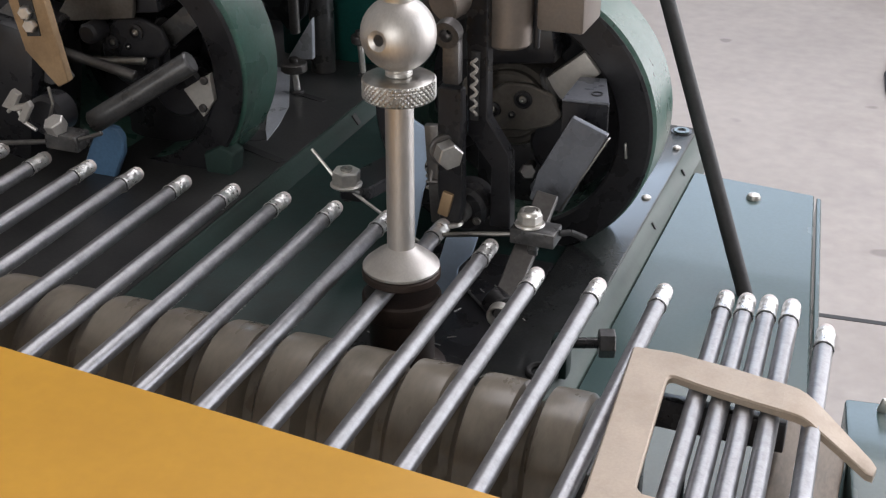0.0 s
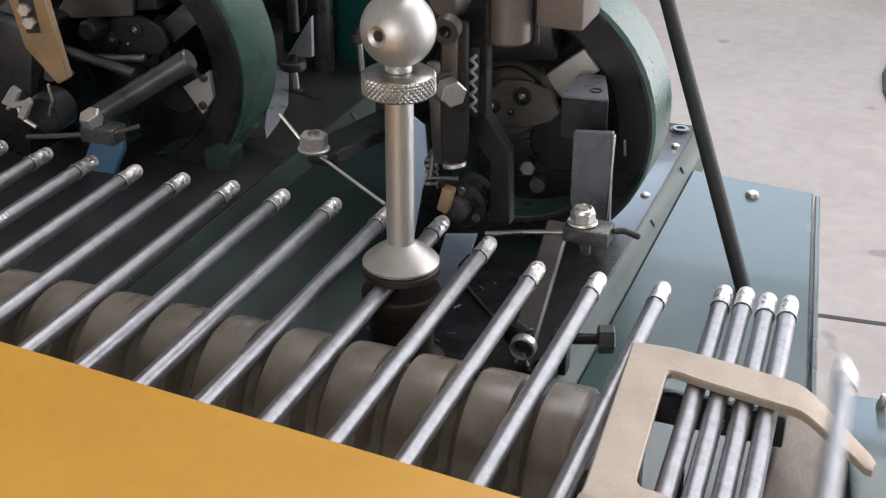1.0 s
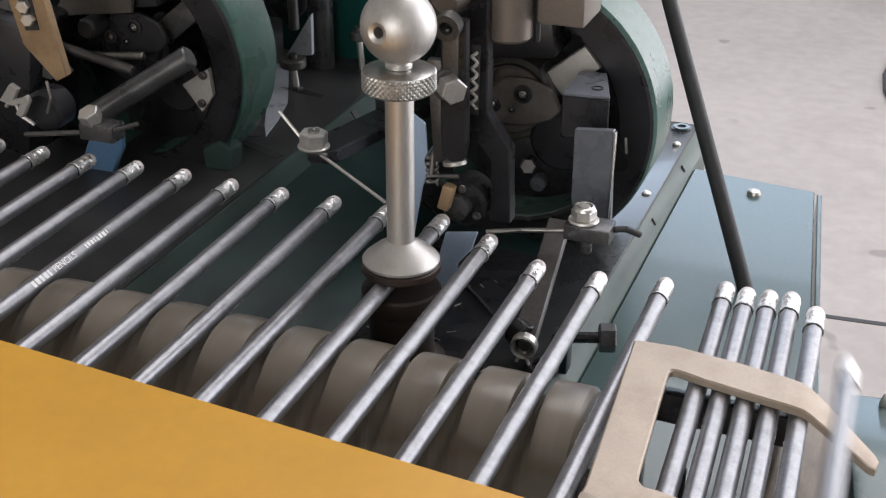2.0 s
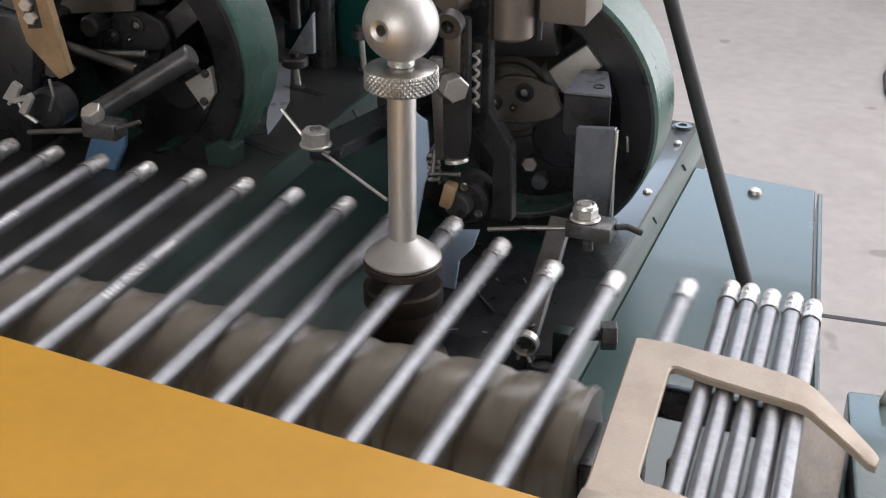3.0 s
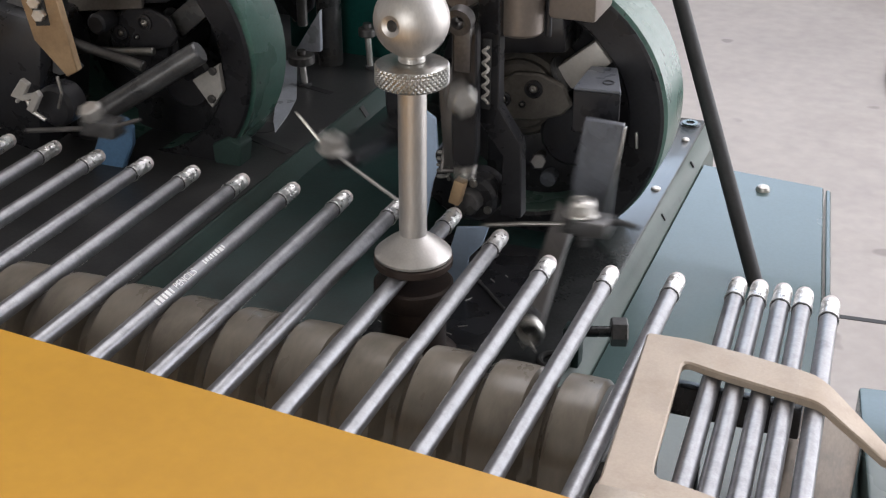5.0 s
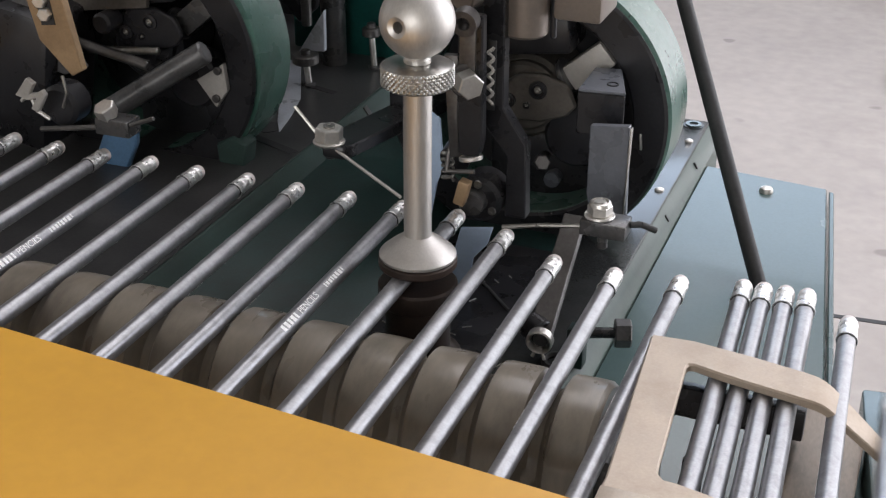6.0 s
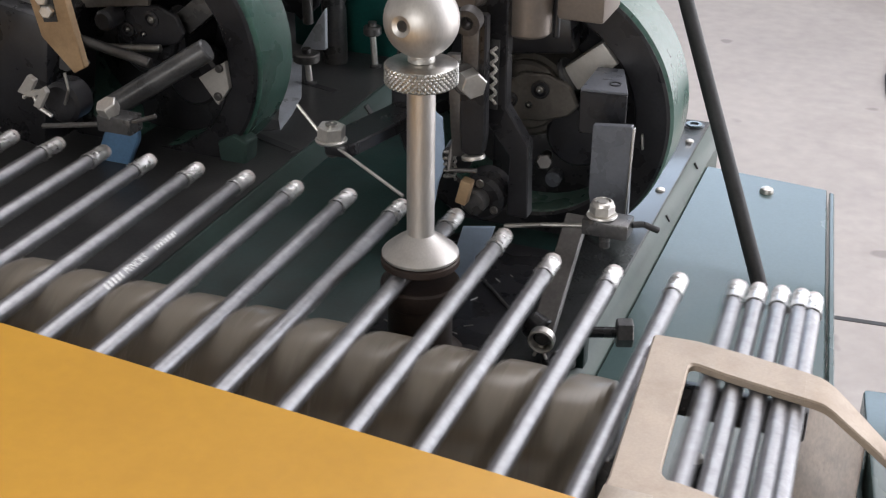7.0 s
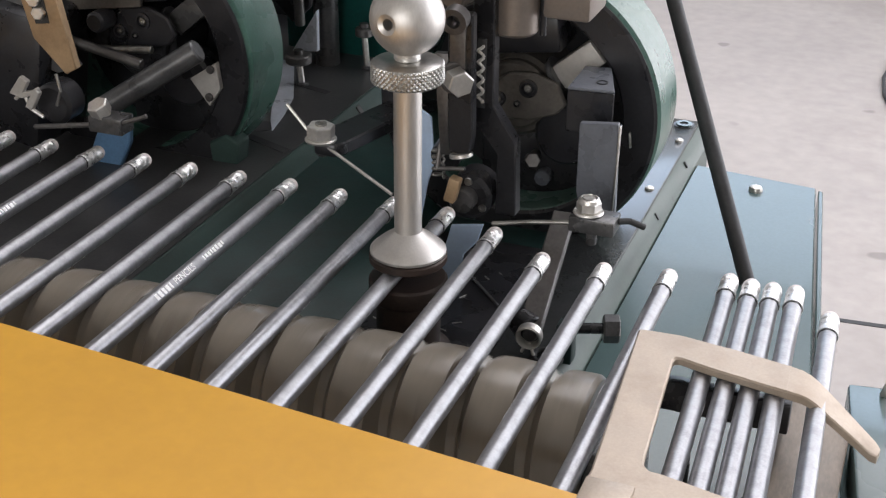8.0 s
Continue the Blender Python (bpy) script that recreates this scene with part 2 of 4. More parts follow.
for name, c, s in (("wall_west", (-4.1, 0, 0.95), (0.2, 10.4, 3.7)),):
    tagged(part(name, box(B(), c, s), PLASTER), "plain pale plastered hall wall", "wall", kind="structure")
# Unseen wall, opened only for the added fill lamp
w = B()
box(w, (-2.65, -5.1, 0.95), (2.7, 0.2, 3.7))
box(w, (2.85, -5.1, 0.95), (2.3, 0.2, 3.7))
box(w, (0.2, -5.1, -0.3), (3.0, 0.2, 1.2))
box(w, (0.2, -5.1, 2.45), (3.0, 0.2, 0.7))
tagged(part("wall_south", w, PLASTER), "plain pale plastered hall wall, unseen, opened for the front fill lamp", "wall", kind="structure")
w = B()
box(w, (1.8, -2.4, 0.95), (0.2, 5.4, 3.7))
box(w, (1.8, 4.25, 0.95), (0.2, 1.5, 3.7))
box(w, (1.8, 1.9, 2.25), (0.2, 3.2, 1.1))
tagged(part("wall_east", w, PLASTER), "plain pale plastered hall wall with a wide door opening", "wall", kind="structure")
c = B()
box(c, (-2.55, 0, 2.85), (3.3, 10.4, 0.1))
box(c, (1.7, 0, 2.85), (0.4, 10.4, 0.1))
box(c, (0.3, -2.2, 2.85), (2.4, 6.0, 0.1))
box(c, (0.3, 4.75, 2.85), (2.4, 0.9, 0.1))
tagged(part("ceiling", c, PLASTER), "plain pale hall ceiling with a roof light", "ceiling", kind="structure")

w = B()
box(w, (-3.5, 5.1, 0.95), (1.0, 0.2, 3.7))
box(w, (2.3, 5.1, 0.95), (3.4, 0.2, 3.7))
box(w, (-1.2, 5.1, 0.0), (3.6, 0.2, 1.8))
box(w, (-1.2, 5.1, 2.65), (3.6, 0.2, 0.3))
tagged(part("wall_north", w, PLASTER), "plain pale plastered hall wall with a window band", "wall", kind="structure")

cb = B()
tube(cb, [(0.150, 3.35, FLOOR + 0.005), (0.105, 3.1, FLOOR + 0.005), (0.092, 2.93, FLOOR + 0.005), (0.105, 2.8, FLOOR + 0.005), (0.130, 2.7, FLOOR + 0.005), (0.190, 2.6, FLOOR + 0.005), (0.330, 2.5, FLOOR + 0.005)], 0.005, 10)
tagged(part("floor_cable", cb, RUBBER), "thin black cable lying curved on the concrete floor", "cable")

# ---- the machine frame ----
BED = -0.045
X0, XE = -0.78, 0.0712   # ends of the bed's top
machine = thing("machine_frame", "dark green painted cast machine bed standing on the floor", "machine", at=(-0.3, 0.1, FLOOR))
machine_inv = Matrix.Translation((0.3, -0.1, -FLOOR))


def mpart(name, bm, mat, label="", parent=None):
    bmesh.ops.transform(bm, matrix=machine_inv, verts=bm.verts)
    return part(name, bm, mat, parent or machine, label)


mpart("base_cabinet", box(B(), (-0.35, 0.03, -0.5), (0.85, 0.5, 0.8), bevel=0.01), GREEN, "dark green sheet steel base")
bed = mpart("bed_plate", box(B(), ((X0 + XE) / 2, 0.0925, BED - 0.0055), (XE - X0, 0.365, 0.011), bevel=0.0009), GREEN, "dark green bed plate with worn edges")
mpart("bed_body", box(B(), ((X0 + XE) / 2 - 0.002, 0.0925, BED - 0.036), (XE - X0 - 0.004, 0.36, 0.046), bevel=0.001), GREEN)
mpart("bed_side", prism(B(), [(XE - 0.002, BED - 0.0012), (XE + 0.0002, BED - 0.0012), (0.0783, -0.0568), (0.0783, -0.085), (XE - 0.002, -0.085)], "y", -0.09, 0.2745, 0.0004), SIDE, "sloping green painted side of the bed", bed)
mpart("bed_edge", box(B(), (XE - 0.0155, 0.0925, BED - 0.0047), (0.031, 0.362, 0.0118), bevel=0.0006), STRIP, "smooth dark machined edge strip", bed)
# Black sheet laid on the bed in place of a shaded opening
for x0, x1, y0, y1 in ((-0.026, 0.04, -0.088, 0.06),):
    mpart("oil_pan", box(B(), ((x0 + x1) / 2, (y0 + y1) / 2, BED + 0.0012), (x1 - x0, y1 - y0, 0.0024), bevel=0.0006), BLACK, "black sheet standing in for a dark opening in the bed", bed)
shelf = mpart("side_shelf", prism(B(), [(0.0785, -0.13), (0.194, -0.13), (0.1525, 0.227), (0.0785, 0.235)], "z", -0.0605, -0.0575, 0.0008), SHELF_PAINT, "pale grey-green painted side shelf")
mpart("shelf_lip", prism(B(), [(0.1955, -0.13), (0.1985, -0.13), (0.157, 0.2255), (0.154, 0.2265)], "z", -0.085, -0.0585, 0.0006), SHELF_PAINT, parent=shelf)
mpart("shelf_bracket", prism(B(), [(0.0785, -0.1), (0.19, -0.1), (0.15, 0.2), (0.0785, 0.2)], "z", -0.3, -0.0615, 0.0008), GREEN)


def socket_screw(c, r):
    b = B()
    lathe(b, [(r * 0.5, -0.0045), (r * 0.5, 0.0006), (r * 0.92, 0.0006), (r, 0.0), (r, -0.004)], Matrix.Translation(c), 24)
    lathe(b, [(0, -0.003), (r * 0.5, -0.003)], Matrix.Translation(c), 24)
    return b


TOP = BED + 0.0012
mpart("screw_seat", lathe(B(), [(0, 0.0004), (0.0066, 0.0004), (0.0066, -0.0004)], Matrix.Translation((0.063, 0.264, TOP)), 28), BLACK, parent=bed)
mpart("socket_screw", lathe(B(), [(0.0026, 0.0006), (0.0028, 0.0012), (0.005, 0.0012), (0.0053, 0.0006)], Matrix.Translation((0.063, 0.264, TOP)), 28), SHELF_PAINT, parent=bed)
for x, y, r in ((0.066, 0.236, 0.0026), (0.0655, 0.158, 0.0028)):
    mpart("dome_screw", lathe(B(), [(r, 0), (r * 0.95, 0.0008), (r * 0.5, 0.0016), (0, 0.0018)], Matrix.Translation((x, y, TOP)), 20), ZINC, parent=bed)
sc = B()
lathe(sc, [(0.0042, 0), (0.0042, 0.001), (0.0034, 0.0026), (0.0016, 0.0034), (0, 0.0035)], Matrix.Translation((0.1192, 0.2095, -0.0575)), 24)
mpart("dome_screw", sc, ZINC, "bright zinc dome screw", shelf)


def arch(cx, name):
    """A round cast frame standing on a foot."""
    a = mpart(name, ring(B(), (cx, 0.022), 0.058, 0.0768, 0.087, 0.128, bevel=0.0025), GREEN_WORN, "round green cast frame with chipped paint")
    return a


ARCH_A = arch(0.0055, "arch_frame")
ARCH_B = arch(-0.227, "arch_frame")
for cx, holder in ((0.0055, ARCH_A), (-0.227, ARCH_B)):
    if cx < 0:
        mpart("arch_foot", prism(B(), [(cx + 0.051, BED), (cx + 0.0655, BED), (cx + 0.0685, -0.022), (cx + 0.06, -0.018), (cx + 0.049, -0.024)], "y", 0.0815, 0.0955, 0.001), SIDE_DARK, parent=holder)
    # Added black disc gives the shaded depth behind the hub
    mpart("arch_back", rod(B(), (cx, 0.1285, 0.022), (cx, 0.1245, 0.022), 0.06, seg=48), BLACK, "added black disc for the darkness inside the arch", holder)
    # The front face is a thin near-black ring over the green frame
    mpart("arch_face", ring(B(), (cx, 0.022), 0.0575, 0.0758, 0.084, 0.0868), BLACK, "near-black front face", holder)


def station(cx, cast, lift=0.0):
    """The cam hub, flange and stays inside an arch."""
    hub = mpart("cam_hub", rod(B(), (cx + 0.002, 0.1242, 0.03), (cx + 0.002, 0.086, 0.03), 0.0225, seg=40, bevel=0.002), cast, "oily dark steel cam hub")
    mpart("hub_flange", rod(B(), (cx + 0.003, 0.0865, 0.032), (cx + 0.003, 0.080, 0.032), 0.0185, seg=36, bevel=0.0015), cast)
    mpart("stay", box(B(), (cx + 0.034, 0.092, 0.05), (0.026, 0.012, 0.0135), (0, -40, 0), 0.001), PALE if cast is HUB else DARK, "worn stay bar")
    mpart("hub_lug", rod(B(), (cx - 0.01, 0.075, 0.047), (cx - 0.01, 0.06, 0.047), 0.006, seg=20, bevel=0.0015), cast)
    cam_outline = [(-0.012, 0.026), (-0.009, 0.038), (0.001, 0.0455), (0.015, 0.0465), (0.027, 0.042), (0.032, 0.032), (0.027, 0.026), (0.013, 0.021), (-0.003, 0.02)]
    plate = mpart("cam_plate", prism(B(), [(cx + x, z + lift) for x, z in cam_outline], "y", 0.0755, 0.0798, 0.001), cast)
    for dx, dz, r in ((0.0118, 0.0385 + lift, 0.0048), (-0.004, 0.031 + lift, 0.004), (0.006, 0.0295 + lift, 0.0018)):
        m = span((cx + dx, 0.0755, dz), (cx + dx, 0.07, dz))[0]
        mpart("cap_ring", lathe(B(), [(r, -0.001), (r, 0.0012), (r * 0.7, 0.0014), (r * 0.6, 0.0002), (0, 0.0002)], m, 24), BLACK, parent=plate)
        mpart("cap_core", lathe(B(), [(r * 0.45, 0.0003), (r * 0.4, 0.0012), (r * 0.2, 0.0014), (0, 0.0006)], m, 18), STEEL, parent=plate)
    mpart("stay_collar", rod(B(), (cx + 0.021, 0.09, 0.042), (cx + 0.0235, 0.09, 0.0435), 0.0095, seg=24), DARK)
    mpart("upper_block", box(B(), (cx + 0.004, 0.09, 0.066), (0.046, 0.03, 0.02), (0, -8, 0), 0.002), BLACK)
    mpart("lower_block", box(B(), (cx + 0.004, 0.118, -0.022), (0.06, 0.01, 0.045), (0, 0, 0), 0.003), BLACK)
    mpart("cam_follower", rod(B(), (cx + 0.03, 0.1, 0.012), (cx + 0.03, 0.084, 0.012), 0.017, seg=32, bevel=0.002), BLACK)


# Lighter cast for the lit station, darker one for the shaded left copy
station(0.004, HUB)
station(-0.2225, BLACK, 0.008)
mpart("pivot_block", prism(B(), [(0.0445, 0.045), (0.0672, 0.0475), (0.057, 0.08), (0.044, 0.078)], "z", 0.031, 0.0523, 0.0006), BLACK)
# Separate top sheet, coloured as if it mirrored the sky
top = mpart("block_top", prism(B(), [(0.0445, 0.045), (0.0672, 0.0475), (0.057, 0.08), (0.044, 0.078)], "z", 0.0523, 0.0536, 0.0004), PLATE, "smooth top of the pivot block with sky reflection in its colour")
ts = ring(B(), (0, 0), 0.0022, 0.0029, -0.0003, 0.0003, seg=24, bevel=0.0001)
bmesh.ops.transform(ts, matrix=pose(0.0585, 0.057, 0.0538, 90, 0, 0), verts=ts.verts)
mpart("top_slot", ts, BLACK)
# Added disc: shows bluish light coming through a gap
mpart("sight_disc", rod(B(), (0.0165, 0.112, -0.0235), (0.0165, 0.104, -0.0235), 0.0045, seg=32), PLATE, "added blue-grey disc standing in for a blue-lit gap")
mpart("nut_stem", rod(B(), (0.017, 0.09, -0.003), (0.02, 0.072, 0.0015), 0.0028), GREY_STEEL)
mpart("ring_pin", box(B(), (0.0685, 0.083, 0.0155), (0.0012, 0.002, 0.0085), (0, -6, 0), 0.0004), ZINC, "bright pin in the round frame")
mpart("flange_nut", hexa(B(), (0.0195, 0.073, 0.0005), (0.0225, 0.066, 0.0035), 0.0042), GREY_STEEL)

# slotted guide plate with its spring, and the housing above it
gp = B()
prism(gp, [(0.0045, 0.14), (0.0155, 0.14), (0.0166, 0.049), (0.0281, 0.032), (0.0292, -0.006), (0.0186, -0.006), (0.019, 0.025), (0.0068, 0.0405)], "y", 0.018, 0.026, 0.0006)
guide = mpart("guide_plate", gp, BLACK, "blackened steel guide plate with a slanting shoulder")
mpart("guide_slot", box(B(), (0.0107, 0.0172, 0.065), (0.0042, 0.0014, 0.034), (0, 0.6, 0), 0.0004), RUBBER, parent=guide)
sp = B()
pts = [(0.0107 + 0.0013 * math.cos(a), 0.0158 + 0.0010 * math.sin(a), 0.051 + 0.028 * a / (2 * math.pi * 5)) for a in [k * 2 * math.pi / 10 for k in range(51)]]
tube(sp, pts, 0.0009, 6)
mpart("return_spring", sp, ZINC, "bright coil spring in a slot", guide)
mpart("spindle_housing", lathe(B(), [(0.0, 0.0), (0.0095, 0.0), (0.011, 0.0015), (0.011, 0.055), (0, 0.055)], Matrix.Translation((0.0212, 0.033, 0.0815)), 36), CAST, "dark turned steel housing")
mpart("housing_rear", box(B(), (0.0462, 0.045, 0.1255), (0.0225, 0.03, 0.07), (0, 0, 0), 0.002), CAST)
mpart("housing_gap", rod(B(), (0.0338, 0.036, 0.08), (0.0338, 0.036, 0.15), 0.0016, seg=12), BLACK)
mpart("clamp_arm", rod(B(), (-0.004, 0.012, 0.104), (0.004, 0.03, 0.107), 0.009, seg=24), CAST)
lug = B()
m_, h_ = span((0.0048, 0.0, 0.0965), (0.0048, -0.006, 0.0955))
lathe(lug, [(0.0024, 0), (0.0062, 0), (0.0062, h_), (0.0032, h_), (0.0024, h_ - 0.002), (0.0024, 0)], m_, 28)
mpart("pinch_lug", lug, GREY_STEEL, "clamp lug with a bolt hole")
mpart("lug_stem", box(B(), (0.0052, 0.002, 0.082), (0.008, 0.006, 0.022), bevel=0.001), GREY_STEEL)

# chuck, tool holder and guards at the working station
mpart("chuck", rod(B(), (0.007, 0.03, 0.003), (0.007, 0.012, 0.003), 0.0115, seg=36, bevel=0.002), BLACK)
for a in (90, 210, 330):
    cx, cz = 0.007 + 0.0085 * math.cos(radians(a)), 0.003 + 0.0085 * math.sin(radians(a))
    mpart("chuck_screw", lathe(B(), [(0, 0.0003), (0.0009, 0.0003), (0.001, 0.001), (0.0019, 0.001), (0.0021, 0.0)], span((cx, 0.012, cz), (cx, 0.01, cz))[0], 16), STEEL)
mpart("small_spring", tube(B(), [(-0.0085 + 0.0028 * math.cos(a), 0.012 + 0.0028 * math.sin(a), 0.011 + 0.0155 * a / 31.4) for a in [k * 0.628 for k in range(51)]], 0.0007, 6), STEEL, "bright coil spring")
mpart("chuck_jaw", rod(B(), (0.006, 0.0135, 0.003), (0.0055, 0.006, 0.003), 0.0062, seg=24), DARK)
mpart("feed_tube", rod(B(), (-0.008, 0.035, 0.022), (-0.0085, 0.02, 0.018), 0.0075, seg=24), BLACK)
mpart("tool_block", box(B(), (0.0032, 0.0012, 0.0115), (0.0055, 0.006, 0.0125), (0, 14, 0), 0.0008), TAN, "tan tool bit")
mpart("tool_clip", tube(B(), [(0.008, 0.004, 0.0215), (-0.006, 0.004, 0.0195), (-0.0055, 0.006, 0.03), (-0.001, 0.008, 0.042)], 0.0012, 8), GREY_STEEL)
# Both sheets are coloured pale to show reflected sky
mpart("blue_guard", prism(B(), [(-0.038, 0.032), (-0.0275, 0.0255), (-0.0255, 0.0), (-0.029, -0.01), (-0.0325, -0.03), (-0.035, BED), (-0.045, BED), (-0.043, 0.02)], "y", 0.05, 0.052, 0.0004), PALE_BLUE, "blue sheet guard with a pale sky sheen in its colour")
mpart("blue_guard", prism(B(), [(0.0, -0.011), (0.0165, -0.008), (0.0135, -0.018), (0.0065, -0.0265), (0.004, BED), (-0.006, BED), (-0.005, -0.03)], "y", 0.008, 0.0095, 0.0004), PALE_BLUE, "blue sheet guard with a pale sky sheen in its colour")
base = mpart("station_base", box(B(), (-0.46, 0.2085, BED + 0.005), (0.64, 0.593, 0.0102)), DECK, "grey oily machined station base")
mpart("base_side", prism(B(), [(-0.1403, BED + 0.0095), (-0.1382, BED + 0.0095), (-0.131, BED), (-0.1403, BED)], "y", -0.088, 0.505, 0.0003), SIDE_DARK, "sloping green painted side of the base", base)
for (xa, ya), (xb, yb), wide in (((-0.2035, 0.2199), (-0.1621, 0.2079), 0.005), ((-0.1786, 0.1235), (-0.1425, 0.1095), 0.006)):
    mpart("base_slot", box(B(), ((xa + xb) / 2, (ya + yb) / 2, BED + 0.0102), (math.hypot(xb - xa, yb - ya), wide, 0.0006), (0, 0, math.degrees(math.atan2(yb - ya, xb - xa)))), RUBBER, "dark milled slot", base)
mpart("base_hole", lathe(B(), [(0, 0.0003), (0.0085, 0.0003), (0.0085, -0.0003)], Matrix.Translation((-0.1755, 0.139, BED + 0.0102)), 28), RUBBER, "dark round opening", base)
mpart("side_slot", box(B(), (-0.1345, 0.198, BED + 0.0052), (0.0012, 0.005, 0.0075), (0, -35, 0), 0.0004), RUBBER, "dark slot in the base side", base)
# Thin pale sheet shaped like the reflection lying on the base
mpart("bright_plate", prism(B(), [(-0.2237, 0.2547), (-0.2101, 0.2539), (-0.1785, 0.19), (-0.170, 0.16), (-0.1648, 0.1338), (-0.1745, 0.15)], "z", BED + 0.0101, BED + 0.0107, 0.0002), BRIGHT, "pale patch standing in for a reflection on the base", base)

mpart("blue_guard", prism(B(), [(-0.2444, -0.0368), (-0.2365, -0.0185), (-0.231, -0.009), (-0.223, -0.0037), (-0.2165, -0.0045), (-0.2132, -0.0091), (-0.2137, -0.0195), (-0.222, -0.0368)], "y", 0.055, 0.06, 0.001), BLUE, "blue painted rounded guard")

# cover slab behind, studs and columns at the back
for y, z in ((0.2165, -0.0508), (0.1385, -0.0512)):
    mpart("side_notch", box(B(), (0.0748, y, z), (0.0014, 0.0016, 0.0042), (0, -32, 0), 0.0003), RUBBER, "dark notch in the bed side", bed)
mpart("rear_deck", box(B(), (-0.4, 0.39, BED - 0.016), (0.76, 0.23, 0.03), bevel=0.002), DARK, "oily dark rear deck")
for x, y, z, r in ((-0.1865, 0.215, -0.0165, 0.0088), (-0.16, 0.262, -0.009, 0.0062)):
    stud = mpart("stud", rod(B(), (x + 0.002, y, BED + 0.0095), (x, y, z), 0.0022, seg=16), ZINC)
    mpart("stud_collar", rod(B(), (x + 0.002, y, BED + 0.0098), (x + 0.002, y, BED + 0.0125), 0.0042, seg=20), DARK, parent=stud)
    mpart("thumb_head", lathe(B(), [(0, -0.003), (r - 0.0008, -0.003), (r, -0.0022), (r, 0.0022), (r - 0.0008, 0.003), (0.003, 0.003), (0.003, 0.006), (0, 0.006)], Matrix.Translation((x, y, z)), 32), GREY_STEEL, "flat round thumb head", parent=stud)
mpart("wedge_plate", prism(B(), [(-0.1805, 0.012), (-0.2, -0.0185), (-0.181, -0.0165)], "y", 0.232, 0.236, 0.0004), BRIGHT, "pale three-cornered plate")
# Column height above the view is added to block the roof light
mpart("back_column", box(B(), (-0.162, 0.3, 0.15), (0.14, 0.03, 0.4), bevel=0.004), TEAL, "teal painted back column")
mpart("back_post", rod(B(), (-0.188, 0.262, BED + 0.009), (-0.186, 0.255, 0.1), 0.0085, seg=28), DARK)
mpart("back_post", rod(B(), (-0.188, 0.222, 0.004), (-0.186, 0.215, 0.1), 0.0035), GREY_STEEL)
mpart("back_brace", prism(B(), [(-0.2, 0.0), (-0.187, 0.012), (-0.18, 0.07), (-0.2, 0.09), (-0.23, 0.03)], "y", 0.235, 0.24, 0.001), BLACK)
# Both housings are likewise raised, unseen, to shade the bed and pencils
mpart("back_housing", box(B(), (-0.46, 0.235, 0.15), (0.46, 0.06, 0.4), bevel=0.006), HOUSING, "dark oily gear housing")
mpart("back_housing", box(B(), (-0.045, 0.215, 0.12), (0.09, 0.05, 0.34), bevel=0.006), BLACK, "dark oily gear housing")
mpart("gear_case", rod(B(), (-0.045, 0.19, 0.055), (-0.045, 0.16, 0.055), 0.034, seg=40, bevel=0.003), DARK)
mpart("back_rail", box(B(), (-0.34, 0.36, 0.01), (0.3, 0.02, 0.11), bevel=0.003), DARK)

# the left-hand station: tan bracket, thick bar, inner plate
tb = B()
prism(tb, [(-0.25, 0.085), (-0.226, 0.085), (-0.2165, 0.036), (-0.2235, 0.032), (-0.2415, 0.05)], "y", 0.018, 0.023, 0.0006)
bracket = mpart("tan_bracket", tb, TAN, "tan brass bracket with chrome nuts")
mpart("bracket_slot", box(B(), (-0.2353, 0.0178, 0.069), (0.0085, 0.0008, 0.02), (0, -8, 0)), RUBBER, "dark slot", bracket)
for x, z in ((-0.2363, 0.0722), (-0.2343, 0.0655)):
    mpart("chrome_nut", hexa(B(), (x, 0.018, z), (x + 0.001, 0.013, z), 0.0036), ZINC, parent=bracket)
mpart("thick_bar", rod(B(), (-0.163, 0.054, 0.0425), (-0.218, 0.036, 0.006), 0.0064, seg=28, bevel=0.001), DARK, "dull dark round bar")
mpart("inner_plate", prism(B(), [(-0.186, 0.0145), (-0.1685, 0.0262), (-0.1668, 0.0105), (-0.1745, -0.0005)], "y", 0.0795, 0.0835, 0.0004), PALE, "bare steel inner plate")
for x, z in ((-0.1715, 0.0222), (-0.1735, 0.0055)):
    mpart("plate_screw", rod(B(), (x, 0.0795, z), (x, 0.077, z), 0.0024, seg=14), GREY_STEEL)
mpart("slate_plate", prism(B(), [(-0.29, 0.05), (-0.27, 0.066), (-0.235, 0.026), (-0.25, 0.02), (-0.29, 0.03)], "y", 0.046, 0.05, 0.0006), HOUSING)
mpart("cover_plate", prism(B(), [(-0.262, 0.048), (-0.245, 0.07), (-0.205, 0.075), (-0.208, 0.056)], "y", 0.07, 0.073, 0.0006), HUB, "dull grey cover plate")
mpart("tie_rod", rod(B(), (-0.26, 0.062, 0.036), (-0.205, 0.062, 0.026), 0.003), GREY_STEEL)
mpart("tie_rod", rod(B(), (-0.275, 0.066, 0.026), (-0.2, 0.066, 0.034), 0.0022), STEEL)
for cz, a, b_ in ((0.06, -0.34, -0.24), (0.03, -0.36, -0.23)):
    mpart("cross_shaft", rod(B(), (a, 0.1, cz - 0.015), (b_ + 0.03, 0.1, cz), 0.006), DARK)
mpart("left_bit", prism(B(), [(-0.2475, 0.0245), (-0.2395, 0.0348), (-0.235, 0.0322), (-0.2388, 0.026), (-0.2335, 0.0275), (-0.2305, 0.0295), (-0.2285, 0.0265), (-0.2345, 0.0165), (-0.2385, 0.018), (-0.2345, 0.0245), (-0.240, 0.0225)], "y", 0.0, 0.0035, 0.0004), PALE, "pale angled tool bit")
